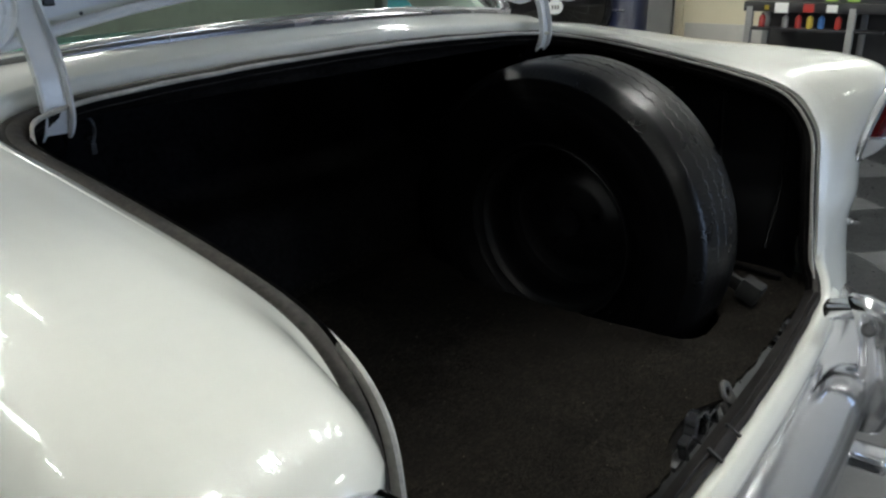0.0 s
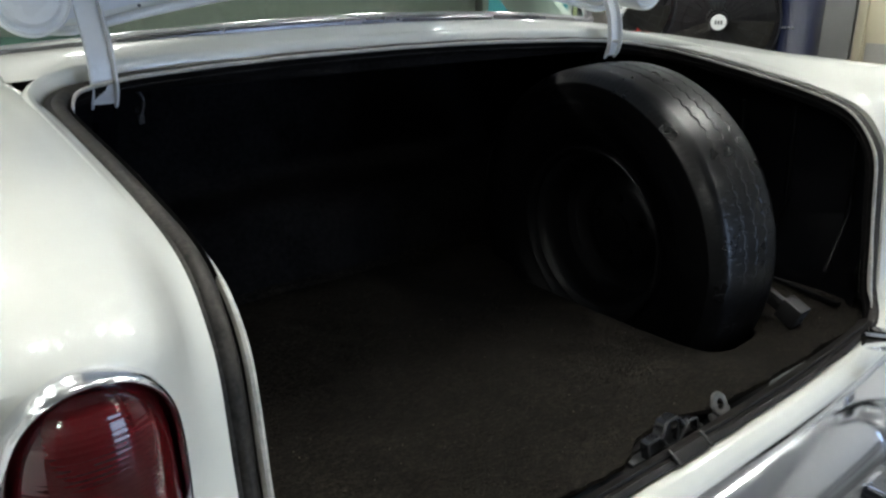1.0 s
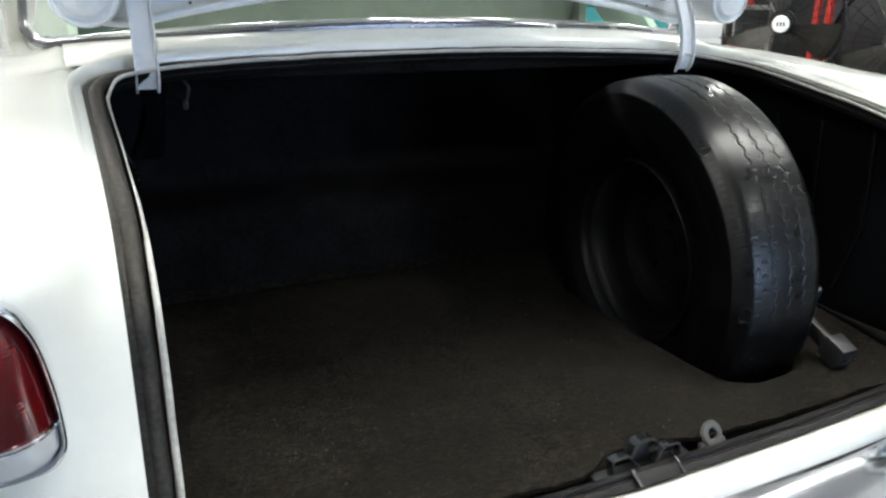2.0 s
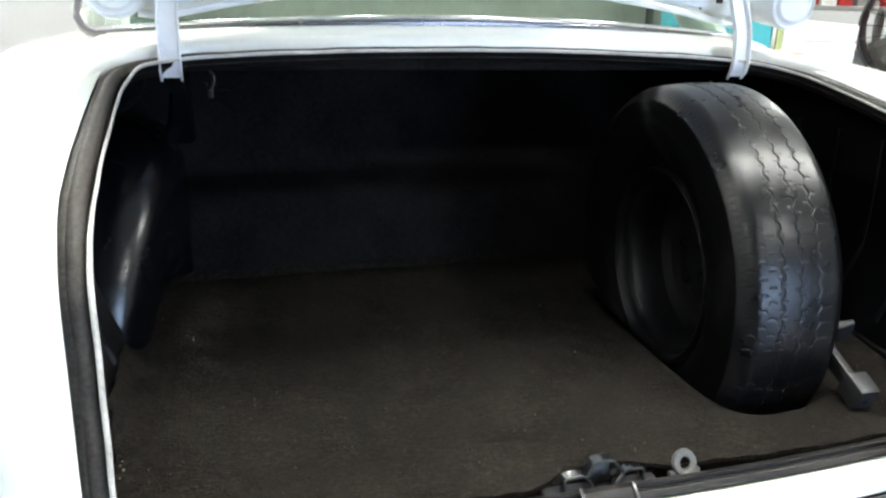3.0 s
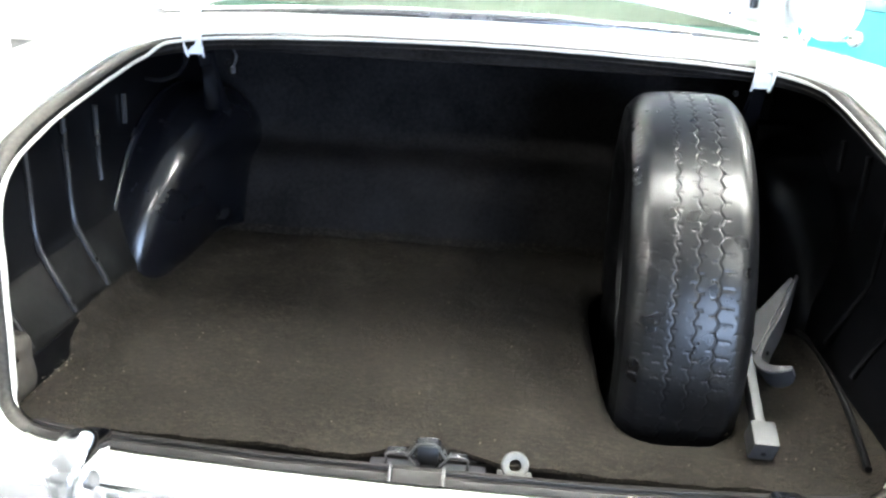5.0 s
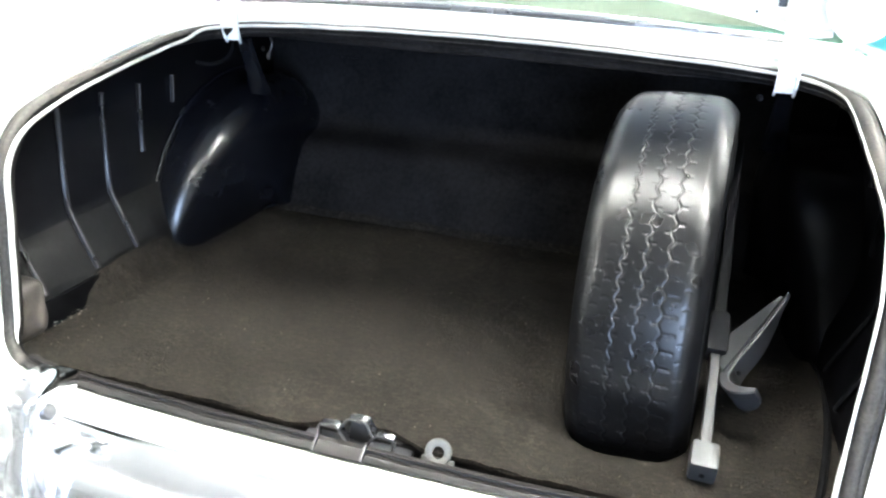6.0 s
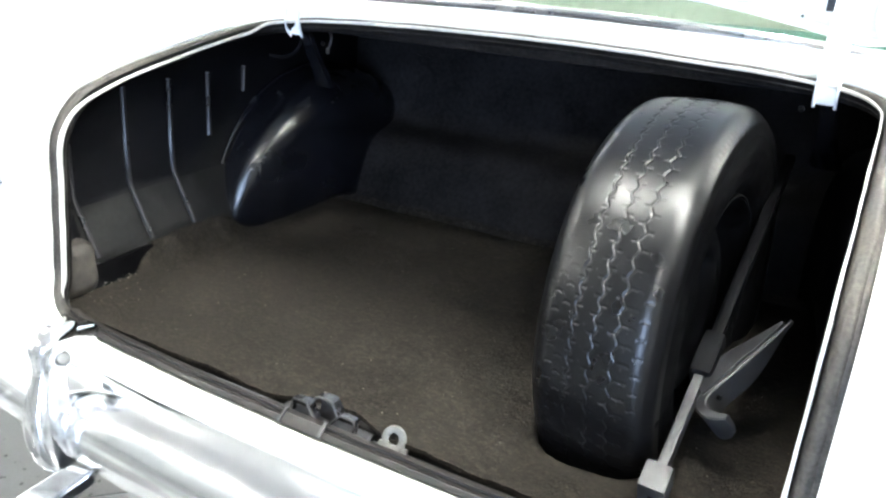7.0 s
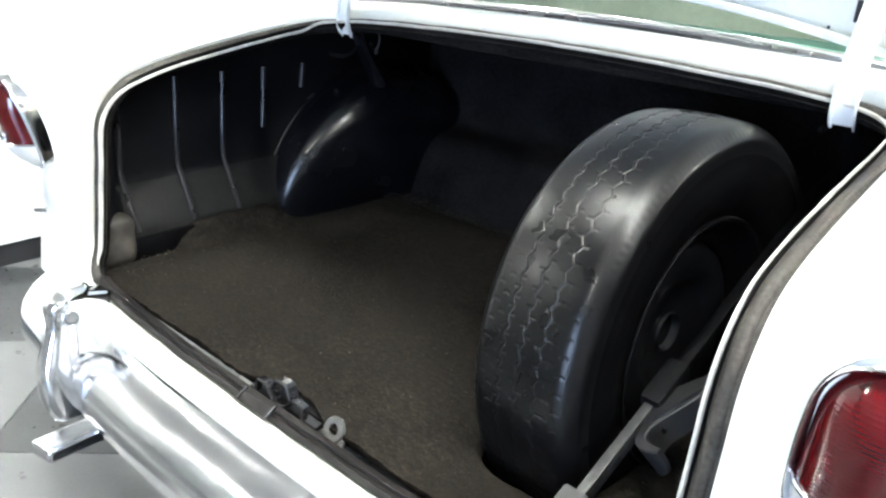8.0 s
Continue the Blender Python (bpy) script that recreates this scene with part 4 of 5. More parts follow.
def carpet_mesh():
    nx, ny = 240, 170
    xs, ys = np.linspace(-0.757, 0.757, nx + 1), np.linspace(0.0, 1.0, ny + 1)
    bm, V = bmesh.new(), {}
    for i, x in enumerate(xs):
        front = 0.004 + 0.030 * math.exp(-((x + 0.010) / 0.088) ** 4)
        for j, q in enumerate(ys):
            back = 0.940 + 0.004 * noise.noise(Vector((x * 7, 2, 2)))
            y = front + (back - front) * q
            ex = smoothstep(0.70, 0.757, abs(x))
            z = 0.606 + 0.012 * ex * (x > 0) + 0.004 * noise.noise(Vector((x * 4, y * 4, 0))) + 0.0018 * noise.noise(Vector((x * 22, y * 22, 3)))
            wob = 0.008 * noise.noise(Vector((x * 9, y * 9, 5))) + 0.004 * noise.noise(Vector((x * 40, y * 40, 9)))
            px, py = x + wob * ex * math.copysign(1, x), y + wob * (1 if j == 0 else 0)
            if x < -0.655:
                # the left border turns up against the side of the trunk
                k = (-x - 0.655) / 0.102
                px = -0.655 - (0.082 * math.sin(k * 1.35) - 0.010 * smoothstep(0.27, 0.20, y) * k) + wob * 0.8 * k
                z += (0.062 * k ** 1.7 + 1.1 * wob * k) * smoothstep(0.62, 0.46, y) * smoothstep(0.20, 0.27, y) + 0.9 * wob * k * smoothstep(0.27, 0.20, y)
            c = well_cut(px, py)
            z = max(z, board_z(py) + 0.003)
            if -0.25 < c < 0:
                # the edge of the cut rolls down into the well
                z -= 0.016 * (1 + c / 0.25) ** 2
            elif 0 <= c < 0.08:
                k = 1 / (1 - c)
                px, py = 0.407 + (px - 0.407) * k, 0.437 + (py - 0.437) * k
                z -= 0.020
            elif c >= 0.08:
                continue
            V[i, j] = bm.verts.new((px, py, z))
    for i in range(nx):
        for j in range(ny):
            q = [V.get(k) for k in ((i, j), (i + 1, j), (i + 1, j + 1), (i, j + 1))]
            if None not in q:
                bm.faces.new(q)
    bmesh.ops.remove_doubles(bm, verts=bm.verts, dist=0.0012)
    bmesh.ops.dissolve_degenerate(bm, dist=0.0005, edges=bm.edges)
    rim = bmesh.ops.extrude_edge_only(bm, edges=[e for e in bm.edges if e.is_boundary])["geom"]
    bmesh.ops.translate(bm, verts=[v for v in rim if isinstance(v, bmesh.types.BMVert)], vec=(0, 0, -0.008))
    return bm


part("felt_mat", carpet_mesh(), FELT, carpet)

# lint and grit scattered over the felt
def lint_mesh():
    rng = np.random.default_rng(11)
    bm = bmesh.new()
    for _ in range(130):
        x, y = rng.uniform(-0.72, 0.72), 0.05 + 0.86 * rng.random() ** 1.4
        a, r = rng.uniform(0, 6.28), rng.uniform(0.0005, 0.0015)
        z = 0.6085 + 0.004 * noise.noise(Vector((x * 4, y * 4, 0))) + 0.0015 * noise.noise(Vector((x * 22, y * 22, 3))) + 0.010 * smoothstep(0.70, 0.757, abs(x))
        c, s = math.cos(a), math.sin(a)
        k = rng.uniform(0.35, 1.0)
        v = [bm.verts.new((x + r * (c * p - s * q * k), y + r * (s * p + c * q * k), z + h)) for p, q, h in ((1, 0, -0.002), (0, 1, -0.002), (-1, 0, -0.002), (0, -1, -0.002), (0.1, 0.1, 0.0012))]
        for i in range(4):
            bm.faces.new((v[i], v[(i + 1) % 4], v[4]))
    # crumbs along the left border
    for _ in range(46):
        x, y = rng.normal(-0.722, 0.007), rng.uniform(0.07, 0.34)
        r = rng.uniform(0.0008, 0.0026)
        bmesh.ops.create_icosphere(bm, subdivisions=1, radius=r, matrix=Matrix.Translation((x, y, 0.609 + r * 0.6)) @ Matrix.Diagonal((1, rng.uniform(0.6, 1.4), 0.7, 1)))
    return bm


lint = tagged(part("lint", lint_mesh(), LINT), "pale lint and grit on the felt carpet", "lint", kind="stuff")

# ---- spare wheel ----
SPARE_C, SPARE_R, SPARE_W = Vector((0.428, 0.500, 0.741)), 0.385, 0.112
ax_yaw, ax_tilt = radians(-4.3), radians(2.3)
AX = Vector((math.cos(ax_yaw) * math.cos(ax_tilt), math.sin(ax_yaw) * math.cos(ax_tilt), math.sin(ax_tilt)))
SPARE = Matrix.Translation(SPARE_C) @ AX.to_track_quat("Z", "Y").to_matrix().to_4x4()
spare = thing("spare_wheel", (SPARE_C.x, SPARE_C.y, SPARE_C.z - SPARE_R), "upright black spare tyre on a painted steel wheel", "spare wheel")


def tyre_mesh(nt=1152):
    """Lathe with a fine tread: zigzag grooves, sipes and shoulder notches cut into the rubber."""
    prof = [(0.56, 0.545), (0.62, 0.548), (0.72, 0.585), (0.86, 0.64), (0.95, 0.71), (0.985, 0.77), (0.972, 0.82), (0.958, 0.835), (0.966, 0.846), (0.952, 0.872), (0.938, 0.890), (0.935, 0.905), (0.925, 0.918), (0.905, 0.925)]
    side = smooth_line(prof, 34)
    tread_o = np.linspace(-0.89, 0.89, 151)
    tread_r = 0.999 - 0.010 * (tread_o / 0.6) ** 2 - 0.046 * np.clip((np.abs(tread_o) - 0.60) / 0.29, 0, 1) ** 2.2
    o = np.r_[-side[:, 0], tread_o, side[::-1, 0]]
    o = np.where(o > 0.905, 0.905 + 0.45 * (o - 0.905), o)
    r = np.r_[side[:, 1], tread_r, side[::-1, 1]]
    th = np.arange(nt) * 2 * np.pi / nt
    ph = th * 84 / (2 * np.pi)
    tri = 2 * np.abs(2 * (ph - np.floor(ph + 0.5))) - 1
    tri = np.clip(tri * 1.5, -1, 1)
    O, TRI = np.meshgrid(o, tri, indexing="ij")
    _, PH = np.meshgrid(o, ph, indexing="ij")
    R = np.repeat(r[:, None], nt, 1)
    cut, hooks = np.zeros_like(R), np.zeros_like(R)
    turn = SPARE.to_3x3()
    high = np.array([(turn @ Vector((math.cos(a), math.sin(a), 0))).z for a in th])
    low = np.clip((0.62 - high) / 0.35, 0, 1)
    for k, o0 in enumerate((-0.28, 0.03, 0.34)):
        line = o0 + 0.025 * TRI * (1 if k % 2 else -1)
        cut = np.maximum(cut, np.clip(1.5 - np.abs(O - line) / 0.012, 0, 1))
        # short sipes that leave the groove, alternately to either side
        f = (PH + 0.25 * k) % 1.0
        sipe = np.clip(1.4 - np.abs(f - 0.5) / 0.05, 0, 1) * ((O - line) > 0) * ((O - line) < 0.10)
        sipe2 = np.clip(1.4 - np.abs(f - 0.02) / 0.05, 0, 1) * ((O - line) < 0) * ((O - line) > -0.10)
        cut = np.maximum(cut, (0.45 + 0.40 * low[None, :]) * np.maximum(sipe, sipe2))
        hooks = np.maximum(hooks, np.maximum(sipe, sipe2))
    for o0 in (-0.76, -0.60, -0.45, 0.50, 0.66):
        f = (PH + (0.5 if o0 in (-0.60, 0.50) else 0.0)) % 1.0
        mark = np.clip(1.4 - np.abs(f - 0.5 - 1.2 * np.abs(O - o0)) / 0.06, 0, 1) * (np.abs(O - o0) < 0.06) * low[None, :]
        cut, hooks = np.maximum(cut, 0.7 * mark), np.maximum(hooks, mark)
    # fine knurl along the shoulder edge
    f = (PH * 2.0) % 1.0
    for s in (-1, 1):
        cut = np.maximum(cut, 0.22 * np.clip(1.5 - np.abs(f - 0.5) / 0.25, 0, 1) * np.clip(1 - np.abs(s * O - 0.84) / 0.05, 0, 1))
    # worn patches: the cuts are shallower round part of the tyre
    fresh = np.clip((high + 0.15) / 0.8, 0, 1)
    wear = (0.40 + 0.60 * fresh + 0.08 * np.cos(th * 5 + 0.6))[None, :]
    R = R * SPARE_R - 0.0022 * cut * wear
    # sidewall rings
    ring = 0.0010 * np.sin(R * 500) * (np.abs(O) > 0.93) * np.sign(O)
    X = R * np.cos(th)[None, :]
    Y = R * np.sin(th)[None, :]
    Z = O * SPARE_W + ring
    na = len(o)
    co = np.stack([X, Y, Z], -1).reshape(-1, 3)
    i, j = np.meshgrid(np.arange(na - 1), np.arange(nt), indexing="ij")
    j2 = (j + 1) % nt
    q = np.stack([i * nt + j, i * nt + j2, (i + 1) * nt + j2, (i + 1) * nt + j], -1).reshape(-1, 4)
    me = bpy.data.meshes.new("tyre")
    me.from_pydata(co.tolist(), [], q.tolist())
    me.polygons.foreach_set("use_smooth", [True] * len(me.polygons))
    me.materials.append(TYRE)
    me.materials.append(LIT_DUST)
    me.materials.append(SHADE_BLACK)
    # only upper grooves are painted paler, where their walls would catch the light
    groove = (cut[:-1] > 0.75) & (cut[1:] > 0.75) & (np.abs(O[:-1]) < 0.5) & (fresh > 0.5)[None, :]
    # grit left in the short cuts where the tread is worn down
    grit = np.random.default_rng(5).random((3, 84))
    keep = np.stack([grit[k][np.floor(ph).astype(int) % 84] for k in range(3)]).max(0) > 0.86
    groove |= (hooks[:-1] > 0.9) & ((fresh < 0.75) & keep)[None, :]
    # small pits left where the pattern has worn away, their glints painted pale
    for k, o0 in enumerate((-0.64, -0.52, -0.38, -0.14, 0.12, 0.24, 0.46)):
        f = (ph + 0.37 * k) % 1.0
        pick = np.random.default_rng(20 + k).random(84)[np.floor(ph + 0.37 * k).astype(int) % 84] < (0.95 if k == 0 else 0.55)
        groove |= (np.abs(O[:-1] - o0) < 0.010) & ((np.abs(f - 0.5) < 0.055) & pick & (low > 0.3))[None, :]
    # same rubber as the tread; the sidewalls' shade is painted by a darker material
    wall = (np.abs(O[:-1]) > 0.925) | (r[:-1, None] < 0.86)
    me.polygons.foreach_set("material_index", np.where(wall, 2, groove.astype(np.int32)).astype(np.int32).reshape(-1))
    me.update()
    return me


def spare_part(name, mesh_or_bm, mat=None, label="", under=None):
    if isinstance(mesh_or_bm, bpy.types.Mesh):
        mesh_or_bm.transform(SPARE)
        ob = new(name, mesh_or_bm)
        ob.parent = spare
        ob.matrix_parent_inverse = Matrix.Translation(spare.location).inverted()
        return tagged(ob, label)
    bmesh.ops.transform(mesh_or_bm, matrix=SPARE, verts=mesh_or_bm.verts)
    return part(name, mesh_or_bm, mat, under or spare, label)


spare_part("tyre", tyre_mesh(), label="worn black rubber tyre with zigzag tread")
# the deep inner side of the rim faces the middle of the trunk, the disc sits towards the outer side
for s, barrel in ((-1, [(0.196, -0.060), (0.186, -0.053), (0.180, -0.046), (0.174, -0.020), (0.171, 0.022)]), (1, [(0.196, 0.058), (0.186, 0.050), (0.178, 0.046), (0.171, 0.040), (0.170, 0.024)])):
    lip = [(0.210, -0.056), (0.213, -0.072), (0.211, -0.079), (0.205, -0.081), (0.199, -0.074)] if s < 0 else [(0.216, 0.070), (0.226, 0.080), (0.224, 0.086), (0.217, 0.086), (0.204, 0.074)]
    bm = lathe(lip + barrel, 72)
    # left rim in wheel paint, right rim a darker copy with shade painted in
    rim = spare_part("rim", bm, WHEEL if s < 0 else SHADE_BLACK, "dark painted steel rim")
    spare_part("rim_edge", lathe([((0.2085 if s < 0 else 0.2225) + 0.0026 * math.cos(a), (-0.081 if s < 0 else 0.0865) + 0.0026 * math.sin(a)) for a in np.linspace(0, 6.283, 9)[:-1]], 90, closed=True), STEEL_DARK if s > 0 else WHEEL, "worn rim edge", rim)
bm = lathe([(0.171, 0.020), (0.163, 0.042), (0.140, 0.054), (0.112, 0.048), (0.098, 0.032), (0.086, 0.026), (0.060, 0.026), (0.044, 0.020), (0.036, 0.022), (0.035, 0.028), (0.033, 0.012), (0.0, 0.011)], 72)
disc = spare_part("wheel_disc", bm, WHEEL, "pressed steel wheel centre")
for k in range(5):
    a = 2 * math.pi * k / 5 + 0.3
    bm = lathe([(0.0, -0.022), (0.007, -0.022), (0.010, -0.018), (0.010, -0.010)], 12, (0.070 * math.cos(a), 0.070 * math.sin(a), 0.036))
    spare_part("lug_hole", bm, SHADE_BLACK, under=disc)

# ---- bumper jack lying beside the spare ----
jack = thing("bumper_jack", (0.55, 0.3, 0.62), "grey steel bumper jack lying against the spare wheel", "jack")


def bar_between(a, b, w, d, bevel=0.003, spin=0.0):
    a, b = Vector(a), Vector(b)
    L = (b - a).length
    bm = box((w, d, L), (0, 0, L / 2), bevel)
    q = (b - a).to_track_quat("Z", "X")
    bmesh.ops.rotate(bm, verts=bm.verts, matrix=q.to_matrix() @ Matrix.Rotation(radians(spin), 3, "Z"))
    bmesh.ops.translate(bm, verts=bm.verts, vec=a)
    return bm


JA, JB = Vector((0.5325, 0.100, 0.638)), Vector((0.5530, 0.860, 0.968))
JU = (JB - JA).normalized()


def on_post(y, lift=0.0):
    return JA + (JB - JA) * ((y - JA.y) / (JB.y - JA.y)) + Vector((0, -0.4, 0.92)) * lift


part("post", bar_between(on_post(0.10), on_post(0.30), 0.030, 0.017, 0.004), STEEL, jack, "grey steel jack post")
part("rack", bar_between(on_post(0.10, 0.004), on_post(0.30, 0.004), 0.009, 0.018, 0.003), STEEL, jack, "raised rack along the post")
# same post continued; its shade above the collar is painted with a darker material
part("post_end", bar_between(on_post(0.30), JB, 0.024, 0.021, 0.004), SHADE_BLACK, jack, "upper length of the jack post, shade painted in")
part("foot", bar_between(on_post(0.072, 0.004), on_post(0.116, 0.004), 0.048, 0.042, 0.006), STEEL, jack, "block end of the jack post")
bm = lathe([(0.0, 0.0012), (0.0046, 0.0012), (0.0046, -0.003)], 14)
bmesh.ops.transform(bm, matrix=Matrix.Translation(on_post(0.072, 0.001)) @ (-JU).to_track_quat("Z", "Y").to_matrix().to_4x4(), verts=bm.verts)
part("foot_hole", bm, SHADE_BLACK, jack, "drilled hole")
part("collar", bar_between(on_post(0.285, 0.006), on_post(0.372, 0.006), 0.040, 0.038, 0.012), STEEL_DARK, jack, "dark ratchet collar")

# the bumper hook: a thick strap with a flat top, an arm rising to a point and a toe bent round at its foot
HOOK_UP = Vector((-0.46, -0.31, 0.83)).normalized()


def hook_z(x, y):
    return (0.2619 + 0.46 * x + 0.31 * y) / 0.83


def jack_hook():
    line = smooth_line([(0.648, 0.387), (0.628, 0.349), (0.607, 0.316), (0.587, 0.287), (0.570, 0.263), (0.5615, 0.247), (0.5615, 0.233), (0.570, 0.220), (0.584, 0.211), (0.600, 0.203)], 56)
    line = [Vector((x, y, hook_z(x, y))) for x, y in line]
    P = []
    for i, p in enumerate(line):
        q = i / 55
        t = (line[min(i + 1, 55)] - line[max(i - 1, 0)]).normalized()
        out = t.cross(HOOK_UP).normalized()
        w = 0.005 + 0.013 * smoothstep(0.0, 0.45, q)
        d = 0.008 + 0.034 * smoothstep(0.0, 0.5, q) + 0.016 * smoothstep(0.6, 0.9, q)
        # the toe's end is rounded off below
        k = max(0.0, (q - 0.82) / 0.18)
        d *= 1 - 0.55 * (1 - math.sqrt(max(0.0, 1 - k * k)))
        w *= 1 - 0.45 * k * k
        down = -HOOK_UP * d
        e = 0.0022
        P.append([p + out * e, p - HOOK_UP * e, p + down, p + out * w * 0.6 + down, p + out * w - HOOK_UP * e, p + out * (w - e)])
    bm = from_grid(P, wrap_v=True)
    bm.verts.ensure_lookup_table()
    bm.faces.new(bm.verts[:6])
    bm.faces.new(bm.verts[-6:])
    bmesh.ops.recalc_face_normals(bm, faces=bm.faces)
    return bm


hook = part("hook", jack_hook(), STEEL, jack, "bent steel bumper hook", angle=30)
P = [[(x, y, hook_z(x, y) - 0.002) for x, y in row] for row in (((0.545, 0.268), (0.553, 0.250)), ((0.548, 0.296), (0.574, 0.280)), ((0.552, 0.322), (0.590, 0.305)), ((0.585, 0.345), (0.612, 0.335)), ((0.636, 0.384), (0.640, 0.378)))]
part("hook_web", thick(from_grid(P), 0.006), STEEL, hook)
bm = lathe([(0.0, 0.0010), (0.0040, 0.0010), (0.0040, -0.003)], 14)
bmesh.ops.transform(bm, matrix=Matrix.Translation((0.5775, 0.2590, 0.7130)) @ Vector((0.76, -0.61, 0.19)).to_track_quat("Z", "Y").to_matrix().to_4x4(), verts=bm.verts)
part("hook_hole", bm, SHADE_BLACK, hook, "drilled hole")
part("floor_edge_strip", tube(smooth_line([(0.700, 0.07, 0.617), (0.735, 0.25, 0.618), (0.752, 0.42, 0.620), (0.745, 0.52, 0.624), (0.705, 0.62, 0.626)], 30), 0.006, 8), STEEL_DARK, car, "steel strip along the trunk floor edge")

# ---- background along the east side ----
def door_and_frame():
    d = tagged(part("door_1", box((0.05, 0.86, 2.03), (5.86, 1.90, 1.015), 0.004), CREAM), "cream painted service door with a scuffed kick plate", "door", kind="structure")
    part("kick_plate", box((0.01, 0.80, 0.75), (5.83, 1.90, 0.40), 0.003), KICK, d, "scuffed metal kick plate")
    for y in (1.44, 2.36):
        part("frame", box((0.09, 0.07, 2.1), (5.85, y, 1.05), 0.006), CREAM, d)
    part("frame", box((0.09, 0.99, 0.07), (5.85, 1.90, 2.085), 0.006), CREAM, d)
    part("door_knob", lathe([(0.0, 0.05), (0.02, 0.05), (0.027, 0.035), (0.012, 0.018), (0.012, 0)], 20, (5.835, 1.55, 1.0), (0, -90, 0)), BARE, d)


door_and_frame()
grey = tagged(part("grey_panel", box((0.04, 0.55, 2.2), (5.84, 2.70, 1.1), 0.006), GREYP), "flat grey wall panel beside the door", "panel")


structure("wall_panel_east", box((0.06, 2.5, 2.4), (5.86, 0.14, 1.2), 0.006), BLACK, "black wall panel behind the tool cart", "wall panel")
structure("wall_partition", box((0.08, 2.6, 2.6), (5.72, 4.15, 1.3), 0.01), BLACK, "black partition panel behind the drum fans", "wall panel")


def drum_fan(x, y, z, r, yaw, name="drum_fan"):
    t = thing(name, (x, y, 0), "large round black drum fan with wire guard on a stand", "fan", "drum fans")
    M = Matrix.Translation((x, y, z)) @ Matrix.Rotation(radians(yaw), 4, "Z") @ Matrix.Rotation(radians(90), 4, "Y")

    def put(n, bm, m, label="", under=None):
        bmesh.ops.transform(bm, matrix=M, verts=bm.verts)
        return part(n, bm, m, under or t, label)

    put("shroud", lathe([(r, -0.17), (r + 0.015, -0.16), (r + 0.015, 0.16), (r, 0.17), (r - 0.006, 0.15), (r - 0.006, -0.15)], 64, closed=True), BLACK)
    for k in range(28):
        a = 2 * math.pi * k / 28
        put("guard_wire", tube([(0.06 * math.cos(a), 0.06 * math.sin(a), -0.19), (0.6 * r * math.cos(a), 0.6 * r * math.sin(a), -0.20), (r * math.cos(a), r * math.sin(a), -0.165)], 0.0028, 5), WIRE)
    for q in (0.35, 0.6, 0.8):
        put("guard_ring", tube([(q * r * math.cos(a), q * r * math.sin(a), -0.198 + 0.02 * q) for a in np.linspace(0, 2 * math.pi, 49)], 0.0028, 5), WIRE)
    for k in range(3):
        a0 = 2 * math.pi * k / 3 + 0.5
        P = [[(q * r * math.cos(a0 + s * 0.9 * (1 - 0.2 * q)), q * r * math.sin(a0 + s * 0.9 * (1 - 0.2 * q)), 0.06 * (s - 0.5)) for s in np.linspace(0, 1, 8)] for q in np.linspace(0.14, 0.94, 8)]
        put("blade", thick(from_grid(P), 0.004), BLADE, "grey metal fan blade")
    put("hub", lathe([(0, -0.06), (0.07, -0.06), (0.08, -0.03), (0.08, 0.08), (0, 0.08)], 24), BLACK)
    badge = put("badge", lathe([(0, -0.213), (0.058, -0.213), (0.062, -0.208), (0.062, -0.19)], 32), WHITEP, "white round maker's badge")
    for dy in (-0.022, 0.0, 0.022):
        put("badge_bar", box((0.030, 0.012, 0.003), (0, dy, -0.2155), 0.001), BLACK, under=badge)
    put("motor", lathe([(0, 0.08), (0.09, 0.08), (0.10, 0.10), (0.10, 0.26), (0.06, 0.30), (0, 0.30)], 24), BLACK)
    for s in (-1, 1):
        part("stand_leg", tube([(x + 0.05, y + s * (r * 0.75), 0.02), (x + 0.05, y + s * (r * 0.75), z - r * 0.55)], 0.025, 8), BLACK, t)
        part("foot", box((0.5, 0.06, 0.04), (x + 0.05, y + s * (r * 0.75), 0.02), 0.01), BLACK, t)
    return t


drum_fan(4.32, 3.66, 1.06, 0.44, 40)
drum_fan(4.98, 3.14, 0.94, 0.46, 33)


def red_post(x, y):
    t = thing("red_post", (x, y, 0), "tall red painted steel post behind the fans", "post", "red posts")
    part("shaft", box((0.05, 0.05, 1.35), (x, y, 0.695), 0.008), REDP, t)
    part("base", box((0.12, 0.12, 0.02), (x, y, 0.012), 0.004), BLACK, t)


red_post(5.52, 4.20)
red_post(5.52, 4.33)


def navy_drum():
    t = thing("storage_drum", (5.25, 2.58, 0), "dark navy blue steel drum with riveted rim", "drum")
    shell = part("shell", lathe([(0, 0), (0.15, 0), (0.16, 0.02), (0.16, 0.45), (0.167, 0.46), (0.167, 0.48), (0.16, 0.49), (0.16, 1.30), (0.15, 1.32), (0, 1.32)], 48, (5.25, 2.58, 0)), NAVY, t)
    for a in (2.7, 2.9, 3.1, 3.3):
        part("rivet", lathe([(0, 0.008), (0.008, 0.006), (0.012, 0)], 12, (5.25 + 0.16 * math.cos(a), 2.58 + 0.16 * math.sin(a), 0.91), (0, 90, math.degrees(a))), BARE, shell)


navy_drum()


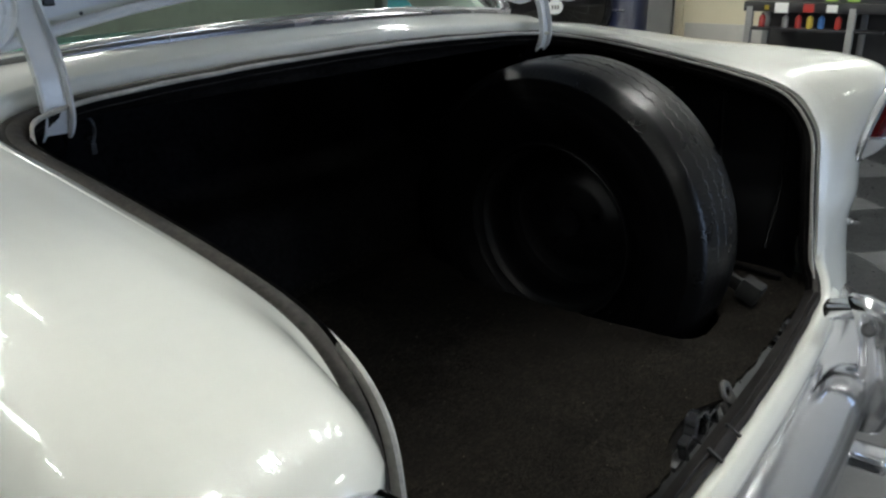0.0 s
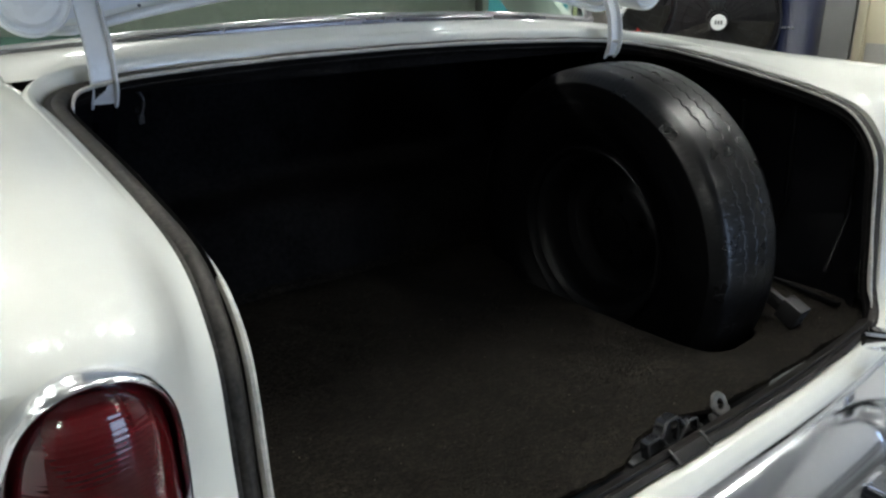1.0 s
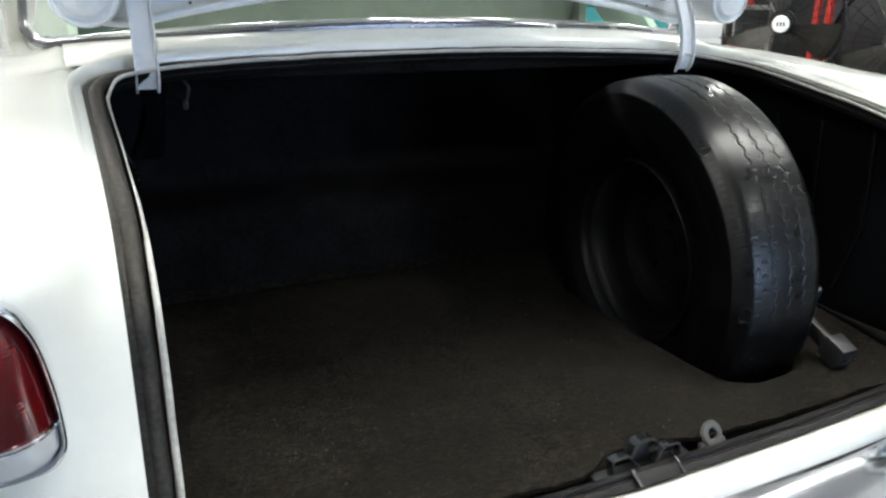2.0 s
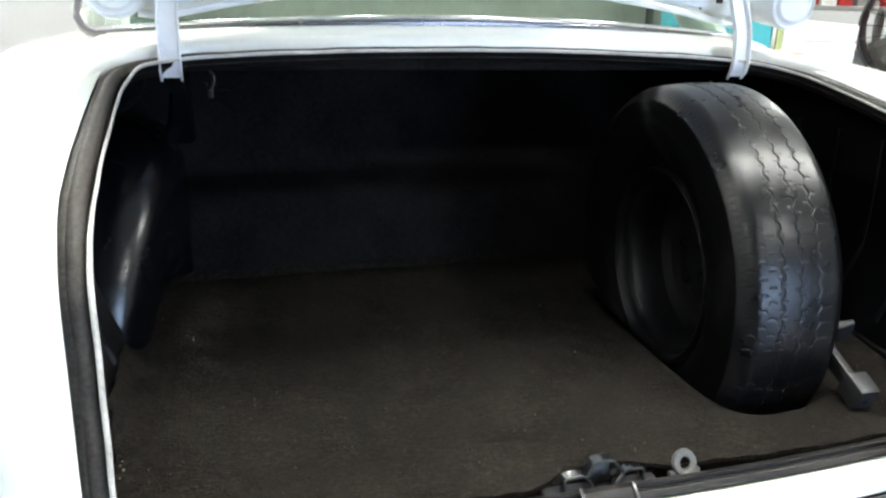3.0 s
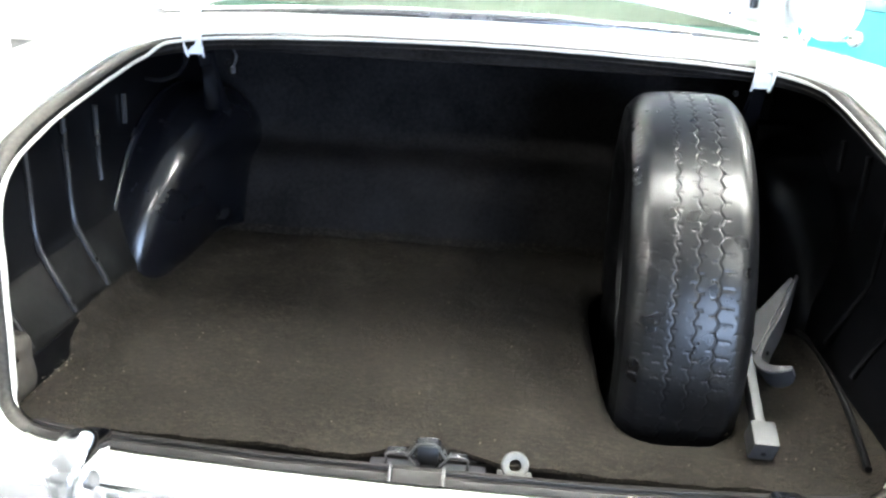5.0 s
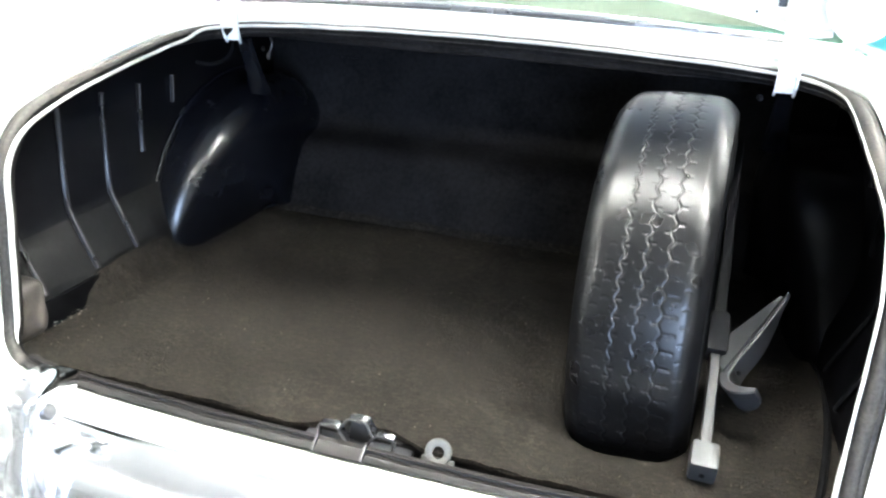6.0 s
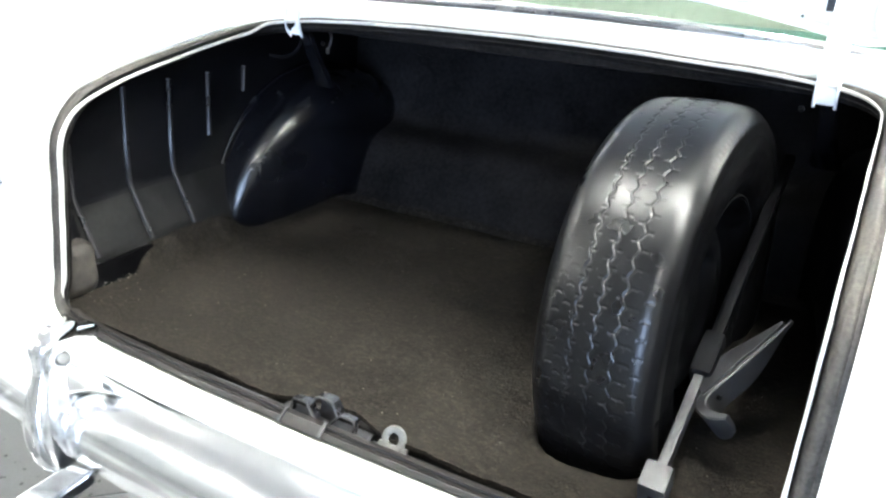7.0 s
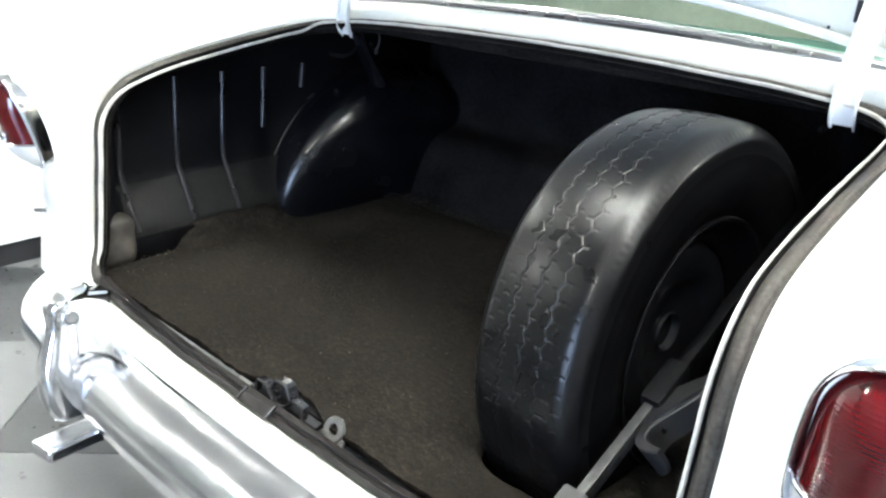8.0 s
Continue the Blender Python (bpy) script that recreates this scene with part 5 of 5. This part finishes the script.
def tool_cart():
    t = thing("tool_cart", (5.1, 1.1, 0), "black steel tool cart with bottles hung along its rail", "cart")
    tray = part("top_tray", box((0.5, 0.95, 0.07), (5.15, 1.05, 0.98), 0.008), BLACK, t)
    part("lower_tray", box((0.5, 0.95, 0.07), (5.15, 1.05, 0.35), 0.008), BLACK, t)
    part("bottle_rack", box((0.12, 0.90, 0.02), (4.965, 1.05, 0.826), 0.003), BLACK, t)
    part("back_panel", box((0.02, 0.90, 0.60), (5.385, 1.05, 0.665), 0.003), BLACK, t)
    for x in (4.92, 5.38):
        for y in (0.80, 1.48):
            part("post", box((0.045, 0.045, 0.95), (x, y, 0.505), 0.006), GREYP, t)
            part("caster", lathe([(0, -0.02), (0.05, -0.02), (0.05, 0.02), (0, 0.02)], 20, (x, y, 0.05), (90, 0, 0)), BLACK, t)
    for y, m, w, h in ((1.36, YELLOWP, 0.03, 0.03), (1.26, WHITEP, 0.09, 0.07), (1.08, REDP, 0.07, 0.055), (0.93, WHITEP, 0.07, 0.05)):
        part("label_plate", box((0.006, w, h), (4.897, y, 0.975), 0.002), m, tray)


tool_cart()


def bottle(x, y, z, r, h, mat, label):
    t = thing("bottle", (x, y, z), label, "bottle", "bottles on the tool cart")
    body = part("body", lathe([(0, 0), (r, 0), (r, h * 0.7), (r * 0.45, h * 0.85), (r * 0.4, h * 0.9)], 20, (x, y, z)), mat, t)
    part("cap", lathe([(r * 0.45, h * 0.88), (r * 0.45, h), (0, h)], 16, (x, y, z)), BLACK, body)


for y, m, nm in ((1.40, REDP, "small red spray bottle on the cart"), (1.24, GREYP, "grey plastic bottle on the cart"), (1.15, REDP, "red plastic bottle on the cart"), (1.075, YELLOWP, "yellow plastic bottle on the cart"), (1.00, BLUEP, "blue plastic bottle on the cart"), (0.89, REDP, "dull red plastic bottle on the cart")):
    bottle(4.96, y, 0.837, 0.022, 0.098, m, nm)
for y, m, nm in ((0.98, GREENP, "lime green plastic bottle on the cart"), (0.84, GREENP, "pale green plastic bottle on the cart")):
    bottle(5.10, y, 1.016, 0.04, 0.22, m, nm)


# shelf, white crate and red jacks beyond the open door
def shelf_rack():
    t = thing("shelf_rack", (4.46, 4.7, 0), "grey steel shelf rack holding red and grey boxes", "shelf")
    for x in (3.82, 5.1):
        for y in (4.45, 4.95):
            part("upright", box((0.05, 0.05, 2.2), (x, y, 1.1), 0.004), GREYP, t)
    for z in (0.5, 1.15, 1.75):
        part("shelf", box((1.36, 0.55, 0.035), (4.46, 4.7, z), 0.004), GREYP, t)


shelf_rack()


def carton(x, y, z, sx, sy, sz, mat, label):
    t = thing("storage_box", (x, y, z), label, "box", "boxes on the shelf rack")
    part("body", box((sx, sy, sz), (x, y, z + sz / 2), 0.006), mat, t)
    part("lid", box((sx + 0.012, sy + 0.012, sz * 0.14), (x, y, z + sz * 0.94), 0.005), mat, t)


for x, w, h, m, nm in ((3.98, 0.12, 0.34, REDP, "red lidded storage box on the shelf"), (4.14, 0.14, 0.28, WHITEP, "white lidded storage box on the shelf"), (4.30, 0.13, 0.38, REDP, "red lidded storage box on the shelf"), (4.52, 0.22, 0.30, GREYP, "grey lidded storage box on the shelf"), (4.80, 0.22, 0.33, REDP, "red lidded storage box on the shelf")):
    carton(x, 4.68, 1.168, w, 0.36, h, m, nm)
    carton(x, 4.68, 0.518, w, 0.36, h, m, nm)


def freezer():
    t = thing("chest", (3.09, 3.62, 0), "long white chest with a ribbed lid edge", "chest")
    part("body", box((0.66, 0.52, 0.98), (3.09, 3.62, 0.49), 0.012), WHITEP, t)
    part("lid", box((0.66, 0.52, 0.10), (3.09, 3.62, 1.032), 0.012), WHITEP, t)
    for k in range(7):
        part("lid_rib", box((0.012, 0.52, 0.03), (3.416, 3.62, 0.95 - 0.06 * k), 0.004), WHITEP, t)


freezer()


def cupboard():
    t = thing("wooden_cupboard", (3.5, 5.0, 0), "varnished orange wood cupboard with two doors", "cupboard")
    part("body", box((0.52, 0.4, 1.22), (3.50, 5.0, 0.61), 0.008), ORANGEW, t)
    for s in (-1, 1):
        part("door", box((0.25, 0.02, 1.10), (3.50 + s * 0.13, 4.79, 0.62), 0.006), ORANGEW, t)


cupboard()
# low white cabinet with a black plinth on the west side
t = thing("white_cabinet", (-2.56, 0.9, 0), "long low white cabinet on a black plinth", "cabinet")
part("body", box((0.5, 3.4, 0.80), (-2.56, 0.9, 0.50), 0.01), WHITEP, t)
part("plinth", box((0.46, 3.4, 0.10), (-2.56, 0.9, 0.05), 0.004), BLACK, t)

# ---- floor tiles ----
TILE = 0.61
tile_mesh = {}
for key, mat in (("light", TILE_LIGHT), ("dark", TILE_DARK)):
    bm = box((TILE - 0.002, TILE - 0.002, 0.006), (0, 0, -0.003), 0.001, seg=1)
    me = bpy.data.meshes.new("tile_" + key)
    bm.to_mesh(me)
    bm.free()
    me.materials.append(mat)
    tile_mesh[key] = me
# laid on the diagonal, whole tiles only inside the walls
for i in range(-16, 17):
    for j in range(-16, 17):
        cx = -1.10 + (i - j) * TILE / math.sqrt(2)
        cy = -0.20 + (i + j + 1) * TILE / math.sqrt(2)
        if X0 + 0.35 < cx < X1 - 0.35 and Y0 + 0.35 < cy < Y1 - 0.35:
            ob = new("tile", tile_mesh["dark" if (i + j) % 2 == 0 else "light"])
            ob.location = (cx, cy, 0.002)
            ob.rotation_euler = (0, 0, radians(45))
            ob.parent = floor_ob
